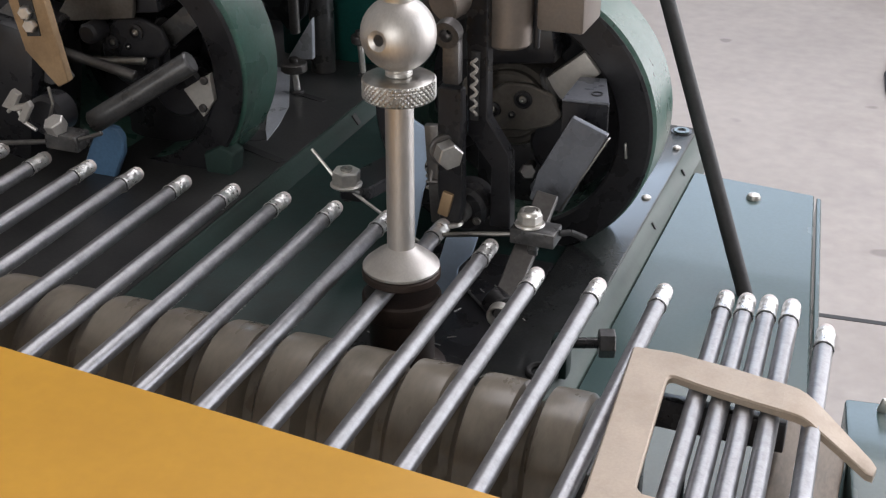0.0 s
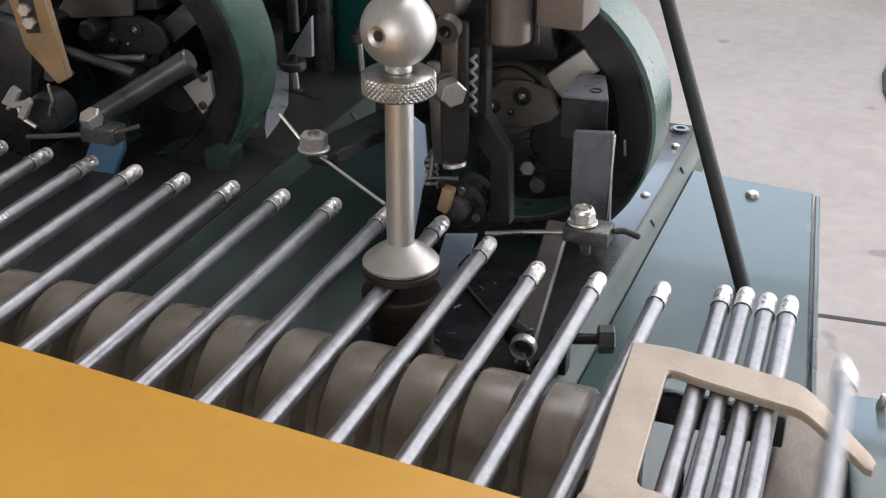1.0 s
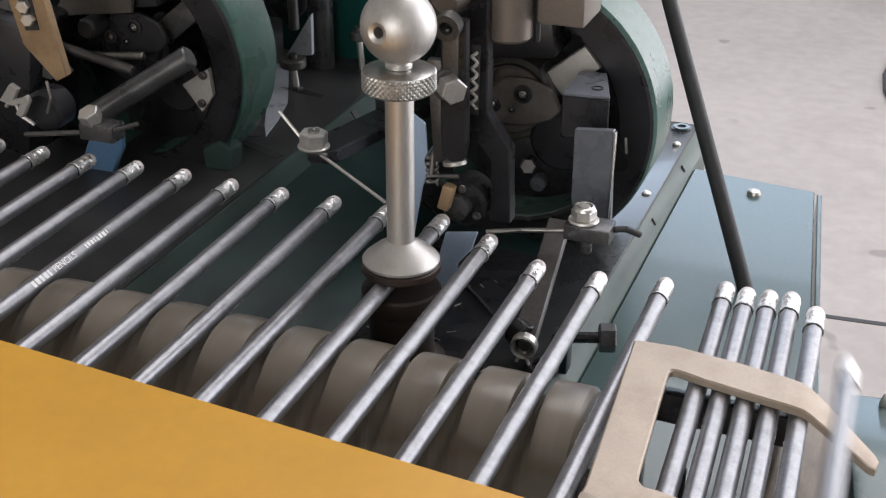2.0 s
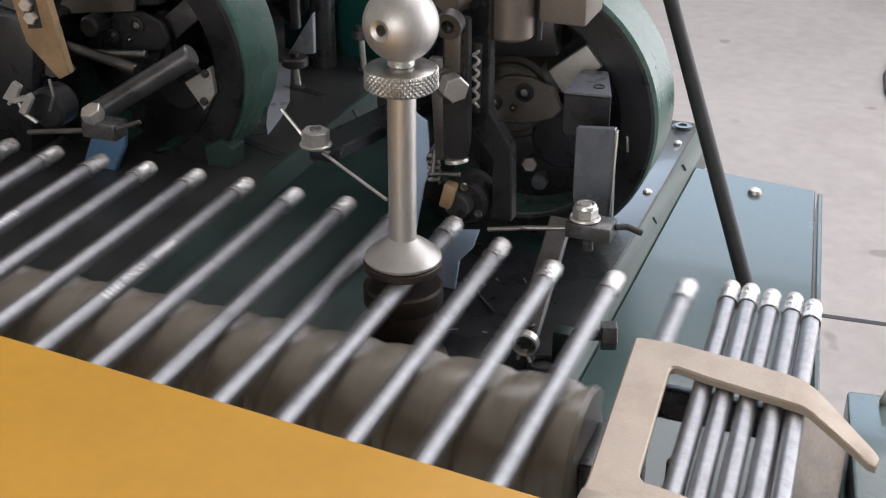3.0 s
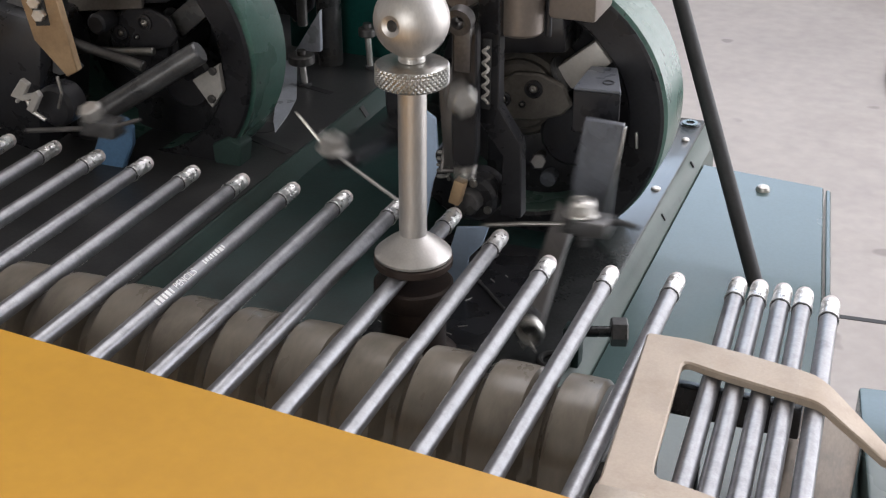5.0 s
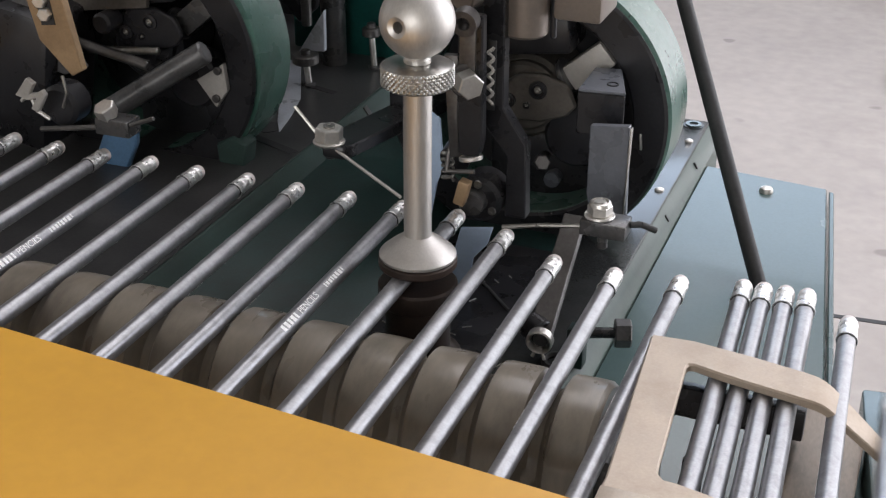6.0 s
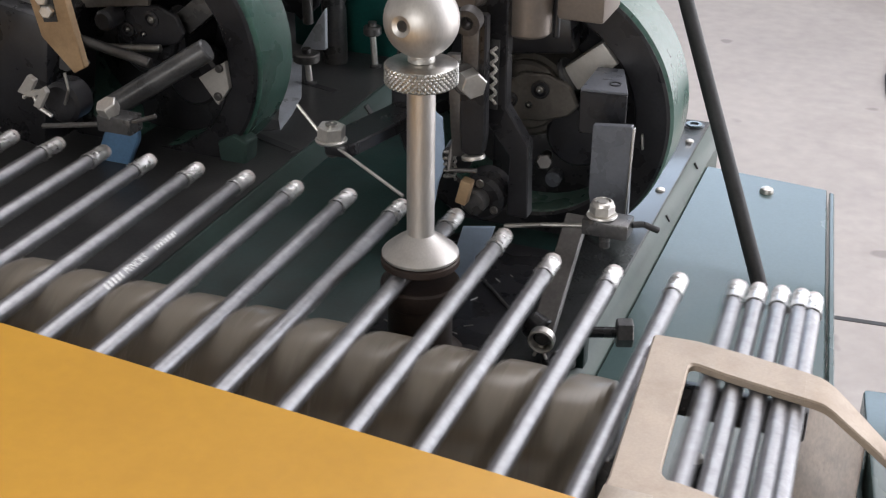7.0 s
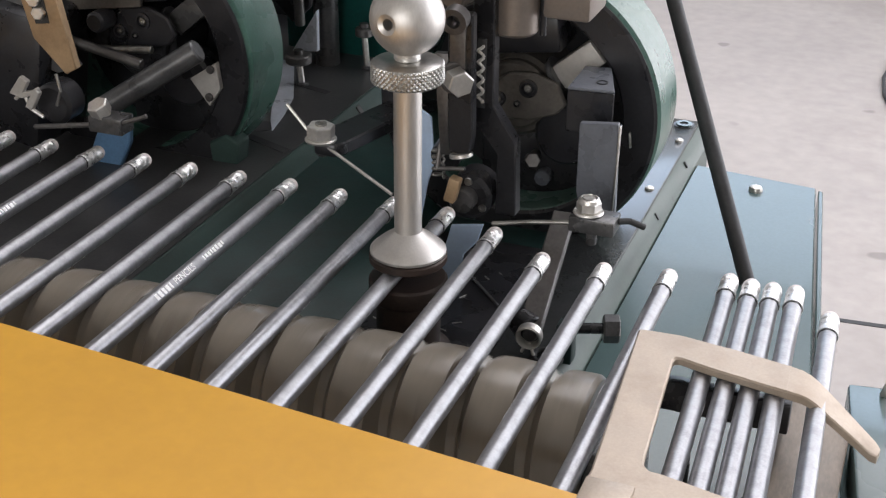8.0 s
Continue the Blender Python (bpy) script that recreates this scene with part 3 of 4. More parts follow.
mpart("left_clip", tube(B(), [(-0.247, 0.004, 0.02), (-0.241, 0.004, 0.025), (-0.238, 0.004, 0.016), (-0.23, 0.004, 0.012)], 0.0011, 8), ZINC)
mpart("left_clip", tube(B(), [(-0.222, 0.008, 0.036), (-0.2205, 0.008, 0.027), (-0.224, 0.008, 0.018)], 0.0009, 8), STEEL)
mpart("left_chuck", rod(B(), (-0.232, 0.03, 0.015), (-0.232, 0.014, 0.015), 0.0115, seg=36, bevel=0.002), BLACK)
mpart("left_block", box(B(), (-0.29, 0.06, 0.02), (0.07, 0.05, 0.08), (0, 10, 0), 0.004), BLACK)

# ---- drum that carries the pencils ----
DX, DY, DZ, DR = 0.0022, -0.124, -0.029, 0.030
drum = thing("feed_drum", "brown-grey grooved feed drum lying under the pencils", "roller", at=(DX, DY, DZ))


TURN = 0.13  # half of the time in which the drum makes one turn, round each advance


def advance(u):
    """How far the groove has shifted, in pitches, at u turns."""
    n = math.floor(u + 0.5)
    x = max(-1.0, min(1.0, (u - n) * 2 * TURN / HALF))
    return n + 0.5 + 0.5 * x + 0.175 * math.sin(math.pi * (x + 1)) / math.pi * -1


def turns(t):
    """The drum's turns at t seconds: one quick turn round each advance, at rest between."""
    n = math.floor((t - T0) / T + 0.5)
    return n + max(-0.5, min(0.5, (t - T0 - n * T) / (2 * TURN)))


def build_drum():
    bm = B()
    xs, step = [], P / 14
    x = -0.76
    while x < 0.106:
        xs.append(x)
        x += step
    xs.append(0.106)
    na = 84
    rows = []
    for x in xs:
        row = []
        for k in range(na):
            a = 2 * math.pi * k / na   # 0 is the top, growing towards the back
            g = advance(((k + na // 2) % na - na // 2) / na) * P
            u = (x - g) / P
            d = abs(u - round(u)) * P   # distance from the groove's middle
            r = DR - 0.0008 * (2 * (P / 2 - d) / P) ** 2
            if d < 0.0062:
                r -= 0.0064 * (0.5 + 0.5 * math.cos(math.pi * max(0.0, d - 0.0022) / 0.004))
            if x > 0.1045:
                r -= 0.0015
            row.append(bm.verts.new((x, r * math.sin(a), r * math.cos(a))))
        rows.append(row)
    for p, q in zip(rows, rows[1:]):
        for k in range(na):
            bm.faces.new((p[k], p[(k + 1) % na], q[(k + 1) % na], q[k]))
    bm.faces.new(rows[0]), bm.faces.new(rows[-1])
    part("grooved_shell", bm, DRUM, drum)
    part("axle", rod(B(), (-0.79, 0, 0), (0.118, 0, 0), 0.008), GREY_STEEL, drum)


build_drum()
for x in (-0.785, 0.112):
    mpart("drum_bearing", box(B(), (x, DY, (DZ - 0.09) / 2 - 0.01), (0.008, 0.03, 0.1), bevel=0.001), DARK)

# ---- ochre board ----
board = part("guard_board", prism(B(), [(-0.8, -0.117), (0.135, -0.2), (0.135, -0.43), (-0.8, -0.43)], "z", 0.0045, 0.0082, 0.0006), YELLOW)
tagged(board, "ochre yellow painted guard board lying over the pencils", "board")
for x in (-0.7, 0.13):
    mpart("board_support", box(B(), (x, -0.38, -0.2), (0.02, 0.03, 0.4085), bevel=0.001), DARK)

# ---- post with ball ----
PX, PY = 0.0052, -0.0595
post = thing("presser_post", "satin nickel presser post with ball and knurled nut", "presser", at=(PX, PY, 0.0045))
part("shoe", lathe(B(), [(0, 0.0028), (0.0158, 0.0028), (0.0167, 0.0034), (0.0168, 0.0046), (0.0162, 0.0054), (0.0115, 0.0095), (0.0075, 0.0122), (0.0062, 0.0135), (0, 0.0135)], seg=56), NICKEL, post)
part("pad", lathe(B(), [(0, -0.0012), (0.0165, -0.0012), (0.0172, -0.0004), (0.0172, 0.0022), (0.0165, 0.0027), (0, 0.0027)], seg=48), BROWN, post, "dark brown pressure pad")
part("stem", lathe(B(), [(0.006, 0.013), (0.006, 0.0815)], seg=40), NICKEL, post)
part("neck", lathe(B(), [(0.0045, 0.0905), (0.0056, 0.0915), (0.0056, 0.093), (0.005, 0.0938), (0.0057, 0.0946), (0.0052, 0.099)], seg=32), ZINC, post)
ball_m = Matrix.Translation((0, 0, 0.1085)) @ Vector((-0.2, -0.96, 0.05)).to_track_quat("Z", "Y").to_matrix().to_4x4()
BR = 0.0154
ball = part("ball", lathe(B(), [(0, 0.006), (0.0023, 0.006), (0.0024, 0.0138), (0.0043, 0.01475)] + [(BR * math.sin(radians(a)), BR * math.cos(radians(a))) for a in range(18, 180, 6)] + [(0, -BR)], ball_m, 56), NICKEL, post)
part("top_rod", lathe(B(), [(0.006, 0.1215), (0.0065, 0.1225), (0.0065, 0.125), (0.0055, 0.126), (0.0055, 0.21), (0, 0.21)], seg=32), ZINC, post)
part("hole_bottom", lathe(B(), [(0, 0.0075), (0.00225, 0.0075), (0.00225, 0.0065), (0, 0.0065)], ball_m, 24), BLACK, ball)


def knurled_nut():
    bm = B()
    n, rows, teeth = 240, 25, 40
    z0, z1 = 0.0815, 0.0905

    def circle(r, z):
        return [bm.verts.new((r * math.cos(2 * math.pi * k / n), r * math.sin(2 * math.pi * k / n), z)) for k in range(n)]
    rings = [circle(0.0045, z0), circle(0.014, z0), circle(0.0145, z0 + 0.0004)]
    for j in range(rows):
        z = z0 + 0.0007 + (z1 - z0 - 0.0014) * j / (rows - 1)
        row = []
        for k in range(n):
            u, v = teeth * k / n, (z - z0) / 0.0026
            d = min(abs((u + v) % 1 - 0.5), abs((u - v) % 1 - 0.5))
            r = 0.0144 + 0.0009 * min(1.0, d / 0.3)
            a = 2 * math.pi * k / n
            row.append(bm.verts.new((r * math.cos(a), r * math.sin(a), z)))
        rings.append(row)
    rings += [circle(0.0146, z1 - 0.0004), circle(0.014, z1), circle(0.0045, z1 + 0.0006)]
    for a, b in zip(rings, rings[1:]):
        for k in range(n):
            bm.faces.new((a[k], a[(k + 1) % n], b[(k + 1) % n], b[k]))
    return part("knurled_nut", bm, KNURL, post, "diamond-knurled round nut")


knurled_nut()
anvil = thing("presser_anvil", "dark brown iron anvil under the presser", "anvil", at=(PX, PY, BED))
part("anvil_top", lathe(B(), [(0, 0.031), (0.0168, 0.031), (0.0175, 0.032), (0.0175, 0.0395), (0.0165, 0.0405), (0, 0.0405)], seg=40), BROWN, anvil)
part("anvil_body", lathe(B(), [(0, 0), (0.02, 0), (0.0195, 0.004), (0.0145, 0.008), (0.0145, 0.031), (0, 0.031)], seg=40), BROWN, anvil)
mpart("anvil_deck", box(B(), (PX, PY - 0.01, BED - 0.012), (0.06, 0.06, 0.02), bevel=0.001), DARK)

# ---- delivery bracket over the packed pencils ----
ZB = 0.0072
brk = thing("delivery_bracket", "dull bronze slotted bracket over the packed pencils", "bracket", at=(0.115, -0.13, -0.06))
bi = Matrix.Translation((-0.115, 0.13, 0.06))


def bpart(name, bm, mat, label=""):
    bmesh.ops.transform(bm, matrix=bi, verts=bm.verts)
    return part(name, bm, mat, brk, label)


bb = B()
prism(bb, [(0.1150, -0.0868), (0.1165, -0.0860), (0.1318, -0.0850), (0.1543, -0.0880), (0.1755, -0.0920), (0.1770, -0.1110), (0.1664, -0.1092), (0.147, -0.1055), (0.1352, -0.1024), (0.1335, -0.1030), (0.1328, -0.1055), (0.1374, -0.1700), (0.1380, -0.1738), (0.1405, -0.1765), (0.1453, -0.1768), (0.19, -0.186), (0.19, -0.21), (0.121, -0.21), (0.1222, -0.1825)], "z", ZB - 0.0036, ZB, 0.0007)
secs = [((0.1745, -0.0918), (0.1755, -0.1106), ZB), ((0.180, -0.0930), (0.1810, -0.1112), ZB - 0.0003), ((0.183, -0.0940), (0.1838, -0.1112), ZB - 0.0010), ((0.186, -0.0949), (0.1864, -0.1112), ZB - 0.0024), ((0.189, -0.0958), (0.1890, -0.1112), ZB - 0.0043), ((0.192, -0.0968), (0.1918, -0.1113), ZB - 0.0063),
        ((0.200, -0.0995), (0.1995, -0.1115), ZB - 0.0118), ((0.2098, -0.1030), (0.2085, -0.1118), ZB - 0.0184), ((0.2118, -0.1050), (0.2110, -0.1105), ZB - 0.0198)]
cuts = []
for (xa, ya), (xb, yb), z in secs:
    cuts.append([bb.verts.new(v) for v in ((xa, ya - 0.0006, z), (xb, yb + 0.0006, z), (xb, yb, z - 0.0006), (xb, yb, z - 0.0034), (xa, ya, z - 0.0034), (xa, ya, z - 0.0006))])
for p_, q_ in zip(cuts, cuts[1:]):
    for j in range(6):
        bb.faces.new((p_[j], p_[(j + 1) % 6], q_[(j + 1) % 6], q_[j]))
bb.faces.new(cuts[0]), bb.faces.new(cuts[-1])
bpart("slotted_plate", bb, BRASS)
bpart("bracket_post", box(B(), (0.128, -0.195, -0.03), (0.012, 0.012, 0.068), bevel=0.001), DARK)
rail = part("delivery_rail", box(B(), (0.148, -0.1, -0.0105), (0.06, 0.006, 0.013), bevel=0.0008), BLACK)
tagged(rail, "black steel rail carrying the packed pencils", "rail")
rail2 = part("delivery_rail", box(B(), (0.148, -0.178, -0.0105), (0.06, 0.006, 0.013), bevel=0.0008), BLACK)
tagged(rail2, "black steel rail carrying the packed pencils", "rail")
for y in (-0.1, -0.178):
    mpart("rail_post", box(B(), (0.122, y, -0.04), (0.007, 0.008, 0.07), bevel=0.0008), DARK)
bpart("end_plate", box(B(), (0.1305, -0.1995, ZB + 0.0008), (0.0165, 0.021, 0.0016), bevel=0.0004), BRASS, "small plate screwed on the bracket")
mpart("rail_stud", rod(B(), (0.1395, -0.1075, -0.058), (0.1395, -0.1075, -0.032), 0.0042), BLACK)
mpart("rail_screw", lathe(B(), [(0.0036, 0), (0.003, 0.0016), (0, 0.0022)], Matrix.Translation((0.1395, -0.1075, -0.032)), 20), ZINC)
chute = thing("wooden_chute", "brown worn wooden chute block beside the shelf", "chute", at=(0.184, -0.13, -0.0575))
part("sloping_board", prism(B(), [(-0.016, 0.0335), (-0.008, 0.0375), (0.016, 0.0255), (0.016, 0.0205), (-0.016, 0.0285)], "y", -0.07, 0.064, 0.0008), WOOD, chute)
part("base_block", prism(B(), [(-0.0155, 0.0283), (0.0155, 0.0203), (0.0155, 0.0005), (-0.0155, 0.0005)], "y", -0.068, 0.062, 0.0008), WOOD, chute)
gbox = thing("junction_box", "grey-green painted box with a wing nut", "box", at=(0.215, -0.05, -0.06))
part("case", box(B(), (0.004, -0.03, 0.012), (0.034, 0.1, 0.034), (0, 0, 8), 0.0015), SHELF_PAINT, gbox)
part("wing_nut", box(B(), (-0.004, 0.012, 0.032), (0.004, 0.002, 0.007), (0, 15, 0), 0.0008), ZINC, gbox)
cab = thing("side_cabinet", "dark green cabinet beside the machine bed", "cabinet", at=(0.24, -0.1, FLOOR))
part("cabinet_body", box(B(), (0, 0, 0.4), (0.14, 0.24, 0.8), bevel=0.004), GREEN, cab)

# ---- black hose ----
hose = part("rubber_hose", rod(B(), (0.1352, 0.0887, -0.0575), (0.0487, 0.1966, 0.095), 0.0041, seg=24), RUBBER)
tagged(hose, "black rubber rod leaning from the side shelf", "rod")
hose_b = rod(B(), (0.0487, 0.1966, 0.095), (-0.03, 0.24, 0.3), 0.0041, seg=24)
part("upper_length", hose_b, RUBBER, hose)

# ---- levers at the front of the bed ----
link = thing("link_lever", "grey milled link lever with a ringed pin", "lever", at=(0.056, -0.014, -0.012))
li = Matrix.Translation((-0.056, 0.014, 0.012))


def lpart(name, bm, mat, label=""):
    bmesh.ops.transform(bm, matrix=li, verts=bm.verts)
    return part(name, bm, mat, link, label)


lpart("link_bar", prism(B(), [(0.008, 0.0065), (0.010, 0.003), (-0.041, -0.035), (-0.0435, -0.0315)], "x", 0.0512, 0.0618, 0.0006), GREY_STEEL)
pb = B()
m_, h_ = span((0.0567, -0.030, -0.031), (0.0578, -0.047, -0.032))
lathe(pb, [(0.006, h_ - 0.004), (0.006, h_), (0.0053, h_ + 0.0006), (0.0042, h_ - 0.001), (0.0042, h_ - 0.004)], m_, 24)
lpart("pin_ring", pb, ZINC)
lpart("pin_core", rod(B(), (0.0567, -0.03, -0.031), (0.0577, -0.0455, -0.0319), 0.0032), DARK)
lpart("pin_boss", rod(B(), (0.050, -0.034, -0.031), (0.0577, -0.0385, -0.0325), 0.0068), BLACK)
for a, b_ in (((0.0575, -0.044, -0.0355), (0.0605, -0.046, -0.041)), ((0.0565, -0.044, -0.0355), (0.0545, -0.046, -0.0405))):
    lpart("split_pin", rod(B(), a, b_, 0.0008, seg=8), ZINC)
eb = B()
lathe(eb, [(0.0048, 0.0), (0.0048, 0.0016), (0.0056, 0.0026), (0.0068, 0.0026), (0.0076, 0.0016), (0.0076, 0.0)], Matrix.Translation((0.0655, -0.042, BED + 0.001)), 32)
mpart("seal_ring", eb, RUBBER, "black seal ring on the bed")
mpart("stop_bolt", rod(B(), (0.07, -0.036, -0.03), (0.0885, -0.029, -0.03), 0.0025), BLACK)
mpart("stop_head", hexa(B(), (0.0875, -0.0295, -0.03), (0.0945, -0.027, -0.03), 0.0065), DARK)
mpart("stop_lug", box(B(), (0.072, -0.035, -0.037), (0.008, 0.008, 0.02), bevel=0.001), GREEN)

mpart("oil_line", tube(B(), [(0.0055, 0.018, BED + 0.0035), (0.017, 0.007, BED + 0.003), (0.0305, -0.008, BED + 0.0035)], 0.0007, 8), GREY_STEEL)
sv, rng = B(), random.Random(5)
for k in range(46):
    x, y, a = rng.choice((rng.uniform(-0.02, 0.045), rng.uniform(-0.3, -0.165))), rng.uniform(-0.08, 0.045), rng.uniform(0, 180)
    box(sv, (x, y, BED + 0.0026), (rng.uniform(0.0015, 0.005), 0.0004, 0.0004), (0, 0, a))
shav = part("metal_shavings", sv, ZINC)
tagged(shav, "small bright metal shavings lying on the machine bed", "shavings", kind="stuff")

# ---- moving levers ----
swing = thing("swing_arm", "bare milled steel swing arm hanging in front of the round frame", "lever", at=(0.0735, 0.03, 0.0505))
sw = B()
prism(sw, [(-0.0175, -0.0075), (0.001, -0.0055), (0.0022, -0.053), (-0.0145, -0.056), (-0.0175, -0.042)], "y", -0.002, 0.002, 0.0004)
part("plate", sw, PLATE, swing)
part("edge_flange", box(B(), (0.0016, -0.0022, -0.0295), (0.0008, 0.003, 0.0475), (0, 1.5, 0), 0.0002), STEEL, swing, "bright worn edge")
part("pivot", rod(B(), (-0.008, 0.012, -0.02), (-0.008, 0.0022, -0.02), 0.004), BLACK, swing)

finger = thing("finger_holder", "dark finger holder with zinc bolt and thin finger", "lever", at=(0.075, -0.012, 0.0125))
part("block", box(B(), (0.0, 0.004, -0.001), (0.021, 0.013, 0.0075), (0, 0, 0), 0.0008), DARK, finger)
part("washer", lathe(B(), [(0, 0.0028), (0.0066, 0.0028), (0.007, 0.0034), (0.0066, 0.0042), (0, 0.0042)], pose(-0.003, 0.004, 0), 28), ZINC, finger)
part("bolt_head", hexa(B(), (-0.003, 0.004, 0.0042), (-0.003, 0.004, 0.0088), 0.0057, 12), ZINC, finger, "zinc hexagon bolt")
part("stud_end", rod(B(), (-0.003, 0.004, 0.0088), (-0.003, 0.004, 0.0104), 0.003, seg=16), STEEL, finger)
part("nut_crown", lathe(B(), [(0.0052, 0.0), (0.0047, 0.0014), (0.0038, 0.0018), (0.0034, 0.0004)], pose(-0.003, 0.004, 0.0087), 28), ZINC, finger)
part("finger_rod", tube(B(), [(-0.009, 0.0, -0.0012), (-0.03, 0.0, -0.0048), (-0.0475, 0.0005, -0.0090)], 0.0011, 10), STEEL, finger)
part("tail", tube(B(), [(0.0105, 0.006, 0.0), (0.015, 0.009, -0.0002), (0.0215, 0.012, -0.0035)], 0.0015, 10), RUBBER, finger)
part("stub", rod(B(), (0.0, 0.0, -0.0045), (0.0, 0.0, -0.0105), 0.0025, seg=12), DARK, finger)

finger_b = thing("finger_holder", "dark finger holder with zinc bolt beside the thick bar", "lever", at=(-0.192, 0.0, 0.016))
part("block", box(B(), (0.004, 0.004, -0.0005), (0.02, 0.012, 0.009), (0, 0, 0), 0.0008), DARK, finger_b)
part("bolt_head", hexa(B(), (0.0, 0.003, 0.004), (-0.001, 0.0, 0.0105), 0.0058, 12), ZINC, finger_b, "zinc hexagon bolt")
part("finger_rod", rod(B(), (-0.006, 0.0, -0.002), (-0.042, 0.0, -0.0085), 0.0014, seg=10), GREY_STEEL, finger_b)
part("tail", rod(B(), (0.014, 0.0, 0.002), (0.029, 0.0, 0.008), 0.0012, seg=10), GREY_STEEL, finger_b)

wire = thing("wire_finger", "bright bent wire finger under a hexagon bolt", "lever", at=(-0.075, 0.02, 0.0224))
part("bolt_head", hexa(B(), (0, 0, -0.004), (0.0003, 0, 0.003), 0.0072, 8), ZINC, wire)
part("bolt_eye", lathe(B(), [(0.003, 0.0), (0.003, 0.0012), (0.0014, 0.0012), (0.0012, 0.0002), (0, 0.0002)], pose(0.0003, 0, 0.0029), 20), STEEL, wire)
part("washer", lathe(B(), [(0, -0.0055), (0.0078, -0.0055), (0.0082, -0.0045), (0.0074, -0.0038), (0, -0.0038)], seg=28), ZINC, wire)
part("shank", rod(B(), (0, 0.002, -0.014), (0, 0, -0.004), 0.003), DARK, wire)
part("wire", tube(B(), [(-0.0195, 0.002, 0.0105), (-0.004, 0.0, -0.0045), (0.008, -0.003, -0.009), (0.049, -0.0245, -0.0164)], 0.00085, 8), ZINC, wire)
part("carrier_bar", prism(B(), [(-0.007, 0.006), (-0.002, -0.003), (0.009, -0.003), (0.0124, 0.0024), (0.031, 0.0712), (0.045, 0.12), (0.025, 0.13), (0.015, 0.09)], "z", -0.0125, -0.0055, 0.0008), BLACK, wire, "dark flat carrier bar")

press = thing("press_lever", "dark upright press lever with a hexagon bolt", "lever", at=(0.006, 0.0, 0.068))
pl = B()
prism(pl, [(-0.006, 0.03), (0.006, 0.03), (0.0068, -0.028), (0.0055, -0.0365), (0.0, -0.0385), (-0.005, -0.0365), (-0.0058, -0.02)], "y", 0.0, 0.006, 0.0008)
part("lever_body", pl, BLACK, press)
part("bolt_washer", rod(B(), (-0.003, 0.0005, 0.0), (-0.0012, -0.0018, 0.0), 0.0075, seg=28), GREY_STEEL, press)
part("bolt_head", hexa(B(), (-0.0012, -0.0018, 0.0), (0.0042, -0.0082, -0.0004), 0.0063, 15), ZINC, press, "zinc hexagon bolt")
part("bright_edge", rod(B(), (0.0012, 0.0012, -0.0395), (0.0008, 0.0015, -0.0375), 0.0056, seg=24, bevel=0.0003), ZINC, press)
part("side_link", box(B(), (-0.0085, 0.006, -0.016), (0.008, 0.004, 0.05), (0, -4, 0), 0.0008), GREY_STEEL, press)

# ---- pencils ----
R0 = 0.0037


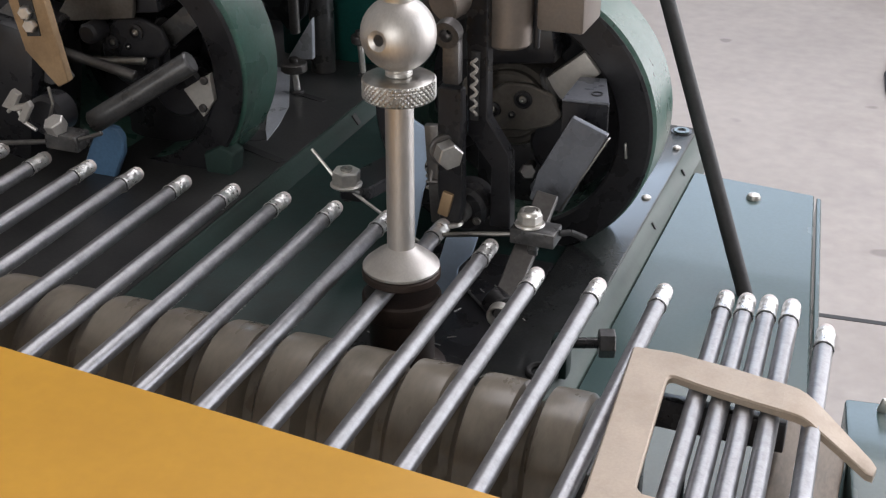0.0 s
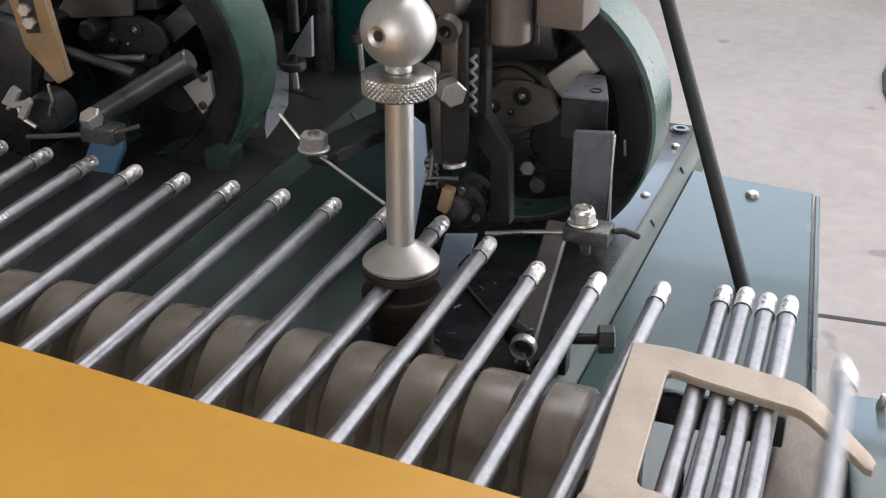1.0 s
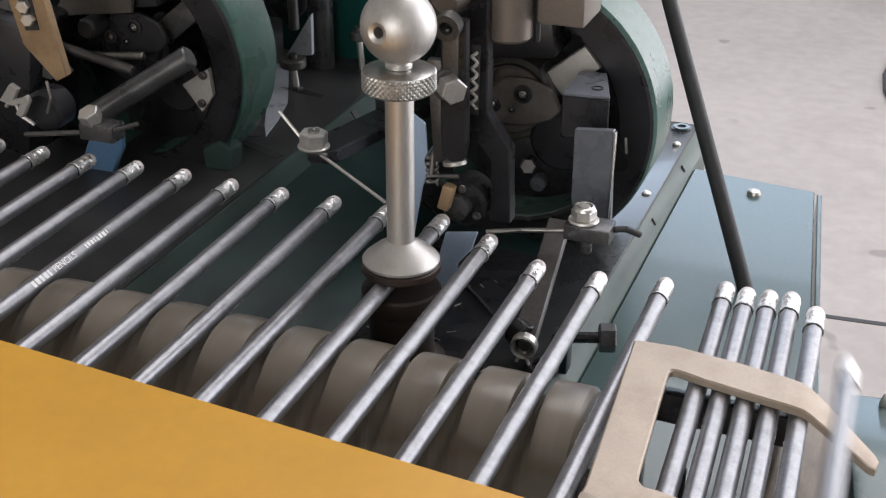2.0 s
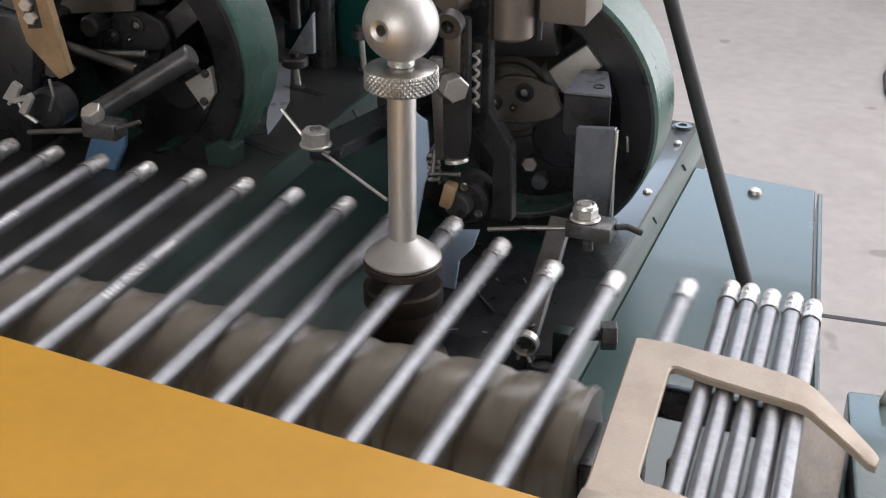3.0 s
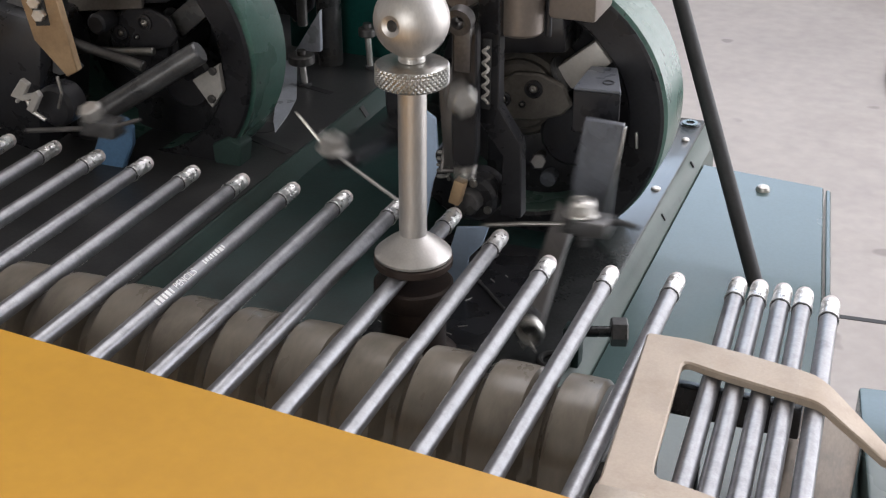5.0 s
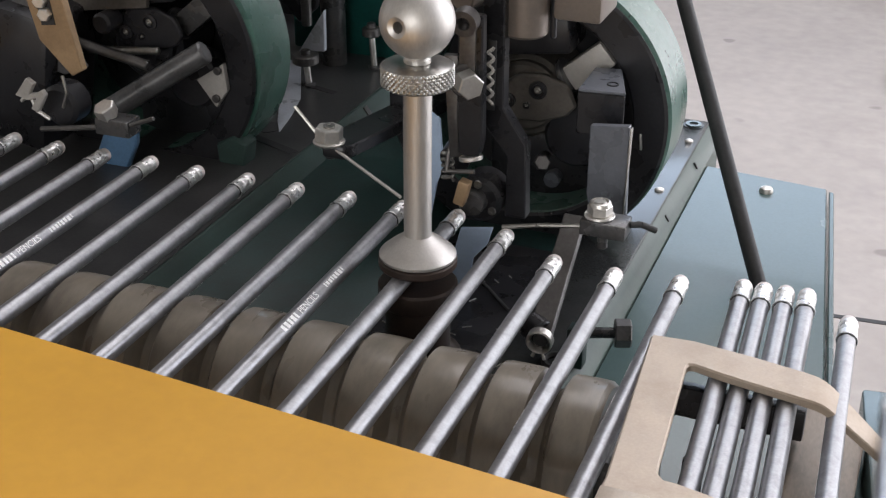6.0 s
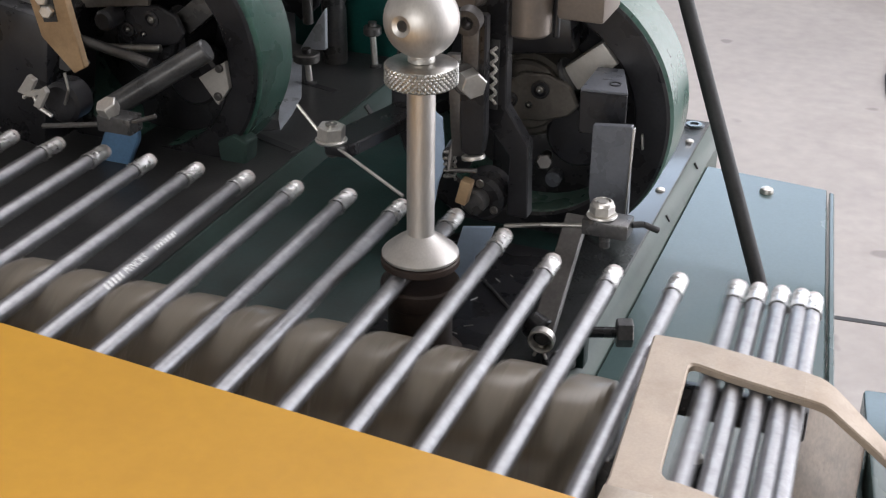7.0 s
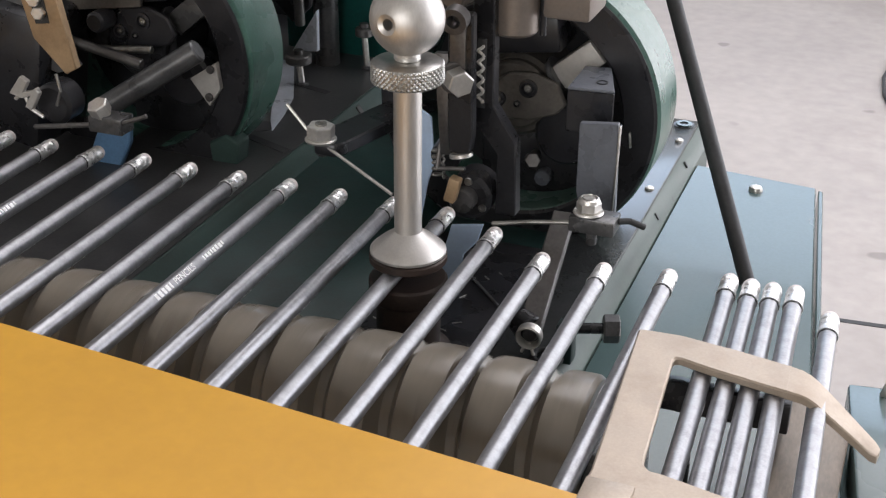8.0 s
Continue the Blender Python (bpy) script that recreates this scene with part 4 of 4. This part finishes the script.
def pencil():
    p = thing("pencil", "silver-painted hexagonal pencil with aluminium ferrule and white eraser", "pencil", group="pencils on the feed drum")
    m = pose(0, 0, 0, 90, 0, 0)  # local z of the lathe runs to -y
    body = B()
    outline = []
    for k in range(6):
        for d in (-11, 11):
            a = radians(60 * k + d)
            outline.append((R0 * 1.02 * math.cos(a) / math.cos(radians(d)) * (0.99 if d else 1), R0 * 1.02 * math.sin(a) / math.cos(radians(d)) * 0.99))
    lo = [body.verts.new((x, -0.0145, z)) for x, z in outline]
    hi = [body.verts.new((x, -0.197, z)) for x, z in outline]
    for k in range(12):
        body.faces.new((lo[k], lo[(k + 1) % 12], hi[(k + 1) % 12], hi[k]))
    body.faces.new(lo), body.faces.new(hi)
    part("body", body, SILVER, p)
    fer = B()
    prof = [(0.0030, 0.0038), (0.0038, 0.0036), (0.0040, 0.0042), (0.0040, 0.0062), (0.0036, 0.0068), (0.0040, 0.0074), (0.0040, 0.0084), (0.0040, 0.0096), (0.0040, 0.0108), (0.0036, 0.0114), (0.0041, 0.0120), (0.0041, 0.0158), (0.00435, 0.0164), (0.0043, 0.0168), (0.0036, 0.0166)]
    lathe(fer, prof, m, 24)
    fer.verts.ensure_lookup_table()
    rng = random.Random(11)
    for j in range(3, 12):  # crimps and small dents
        for k in range(24):
            v = fer.verts[j * 24 + k]
            f = rng.uniform(0.95, 1.0) - (0.1 if j in (6, 7, 8) and (k + j) % 3 == 0 else 0)
            v.co.x *= f
            v.co.z *= f
    # Black ring puts in the shadow below the ferrule's lip
    part("glue_line", lathe(B(), [(0.0034, 0.0164), (0.00392, 0.0165), (0.00392, 0.0173), (0.0034, 0.0174)], m, 24), BLACK, p, "black ring for the shadow under the ferrule lip")
    part("ferrule", fer, FERRULE, p, "crimped bright aluminium ferrule")
    er = lathe(B(), [(0, 0.0), (0.0022, 0.0), (0.0033, 0.0007), (0.0037, 0.0018), (0.0037, 0.0052)], m, 24)
    part("eraser", er, ERASER, p)
    pr = B()
    top_z = R0 * 0.9727 + 0.00002
    for y0, w in ((-0.1300, 0.0018), (-0.1272, 0.002), (-0.1242, 0.0016), (-0.1216, 0.002), (-0.1186, 0.0012)):   # the maker's name
        box(pr, (0, y0 + w / 2, top_z), (0.003, w, 0.00008))
    rng = random.Random(4)
    y = -0.0912
    while y < -0.075:
        w = rng.choice((0.001, 0.0016, 0.002))
        box(pr, (rng.uniform(-0.0002, 0.0002), y + w / 2, top_z), (rng.uniform(0.0018, 0.0024), w, 0.00008))
        y += w + 0.0008
    words = bpy.data.curves.new("imprint_words", "FONT")
    words.body, words.size, words.extrude, words.align_y = "PENCILS", 0.0044, 0.00004, "CENTER"
    ob = bpy.data.objects.new("imprint_words", words)
    data = bpy.data.meshes.new_from_object(ob)
    bpy.data.objects.remove(ob)
    data.transform(Matrix.Translation((0, -0.1150, top_z)) @ pose(0, 0, 0, 0, 0, 90))
    pr.from_mesh(data)
    bpy.data.meshes.remove(data)
    tagged(part("imprint", pr, IMPRINT, p, "white imprint bars"), kind="stuff")
    return p


first = pencil()
SLOTS = range(-24, 10)
pencils = {-24: first}
for s in SLOTS:
    if s not in pencils:
        pencils[s] = copy_thing(first, Matrix())

tray = thing("collecting_tray", "plain grey steel tray on the floor for finished pencils", "tray", at=(0.42, -0.2, FLOOR))
part("tray_bottom", box(B(), (0, 0, 0.304), (0.16, 0.3, 0.004), bevel=0.001), GREY_STEEL, tray)
part("tray_stand", box(B(), (0, 0, 0.151), (0.12, 0.2, 0.302), bevel=0.002), GREY_STEEL, tray)


def spin_of(k):
    """The turn of a pencil about its own length; a few show their imprint."""
    return (0 if k in (-21, -17, -12, -9, 4) else 120) + (38 if k < 5 else 10) + (5 if k % 2 else -6)


def slot_pose(s, k):
    """Where pencil k lies at slot s, with small differences from one to the next."""
    rng = random.Random(k * 13 + 2)
    jy, jx = rng.uniform(-0.0012, 0.0012), rng.uniform(-0.0005, 0.0005)
    spin = spin_of(k) + (120 if s >= 0 else 0)   # they roll over under the presser
    if s >= 5:
        spin = 60 * math.floor(spin / 60) + (k % 3) * 4
    if s <= 0:
        return pose(DX + s * P, jy, 0.0, 0, spin, 0)
    if s <= 4:
        return pose(DX + s * P, {1: -0.012, 4: -0.0245}.get(s, -0.0285) + jy, 0.0, 0, spin, 0)
    if s <= 8:
        return pose(0.1398 + (s - 5) * 0.0091 + jx, -0.0187 + 0.0004 * (s - 5) + jy, 0.0, 0, 0, 2.8) @ pose(0, 0, 0, 0, spin, 0)
    if s == 9:
        far = 0.0075 if k in APART else 0.0
        return pose(0.177 + jx * 3 + far, -0.0225 + jy * 2 - 1.6 * far, -0.0005, 0, 0, 2.8) @ pose(0, 0, 0, 0, spin + 20, 0)
    if s == 99:
        return pose(0.200 + jx, -0.055 + jy, -0.012, -4, spin + 70, 0)
    return pose(0.348 + 0.0095 * (k % 16), -0.12, FLOOR + 0.3105, 0, spin + 170, 0)


FALLS = {0: 0.36, 1: 0.92, 6: 3.69, 7: 4.43, 11: 6.51, 12: 7.07}   # pencils that drop off before the next advance
APART = (9, -2, -5)   # pencils that come to rest a little apart from the pack


def fall(rows, t, k):
    """A pencil slides off the end of the rails and drops into the tray."""
    a = spin_of(k)
    rows += [(t, slot_pose(9, k)), (t + 0.08, pose(0.195, -0.056, -0.004, -2, 0, 2) @ pose(0, 0, 0, 0, a + 50, 0)),
             (t + 0.17, pose(0.214, -0.075, -0.025, -7, 0, 2) @ pose(0, 0, 0, 0, a + 85, 0)),
             (t + 0.25, pose(0.255, -0.1, -0.1, -14) @ pose(0, 0, 0, 0, a + 125, 0)), (t + 0.42, slot_pose(10, k))]


def motions():
    """All that moves: the drum, the pencils and the levers."""
    n0, n1 = -1, 15
    # the drum turns once for each advance
    walk(drum, [(k / FPS, pose(DX, DY, DZ, 360 * turns(k / FPS), 0, 0)) for k in range(8 * FPS + 1)])
    # pencils
    for k, ob in pencils.items():
        rows = [(0.0, slot_pose(k, k))]
        s = k
        if k == 9:
            fall(rows, 0.24, k)
        for n in range(15 if k < 9 else 0):
            tc = T0 + n * T
            a, b = slot_pose(s, k), slot_pose(s + 1, k)
            if tc + HALF > 8.3:
                break
            lag = 0.03 if s >= 5 else 0.0
            if s <= 8:
                rows.append((tc - HALF + lag, a))
                if s <= 3:
                    rows.append((tc, a.lerp(b, 0.5)))
                rows.append((tc + HALF + lag, b))
            s += 1
            if s == 9:
                fall(rows, FALLS.get(n, tc + T + 0.04), k)
                break
        rows = sorted({round(r[0] * FPS): r for r in rows if r[0] <= 7.95}.values(), key=lambda r: r[0])
        rows.append((8.0, rows[-1][1]))
        walk(ob, rows)
    # levers swing once in each dwell, before the advance
    def pulses(ob, rest, out, centre, half, hold=0.0):
        rows = [(0.0, out)]
        for n in range(n0, n1 + 1):
            tc = centre + n * T
            rows += [(tc - half - hold, rest), (tc - hold, out), (tc + hold, out), (tc + half * 0.85 + hold, rest)]
        rows = sorted({round(r[0] * FPS): r for r in rows + [(8.0, rest)] if 0 <= r[0] <= 8.0}.values(), key=lambda r: r[0])
        walk(ob, rows)
    c = 0.027
    pulses(swing, pose(0.0735, 0.03, 0.0505), pose(0.0735, 0.03, 0.0505, 0, 27, 0), c, 0.1)
    pulses(finger, pose(0.075, -0.012, 0.0125), pose(0.05, -0.012, 0.009), c, 0.1)
    pulses(finger_b, pose(-0.192, 0.0, 0.016), pose(-0.215, 0.0, 0.0105), c, 0.1)
    pulses(wire, pose(-0.075, 0.02, 0.0224), pose(-0.058, 0.02, 0.0075), c, 0.1)
    pulses(link, pose(0.056, -0.014, -0.012), pose(0.046, -0.010, 0.0015, 0, 8, 0), c, 0.1)
    pulses(press, pose(0.006, 0.0, 0.068), pose(0.0045, 0.0, 0.039), c, 0.1)


motions()
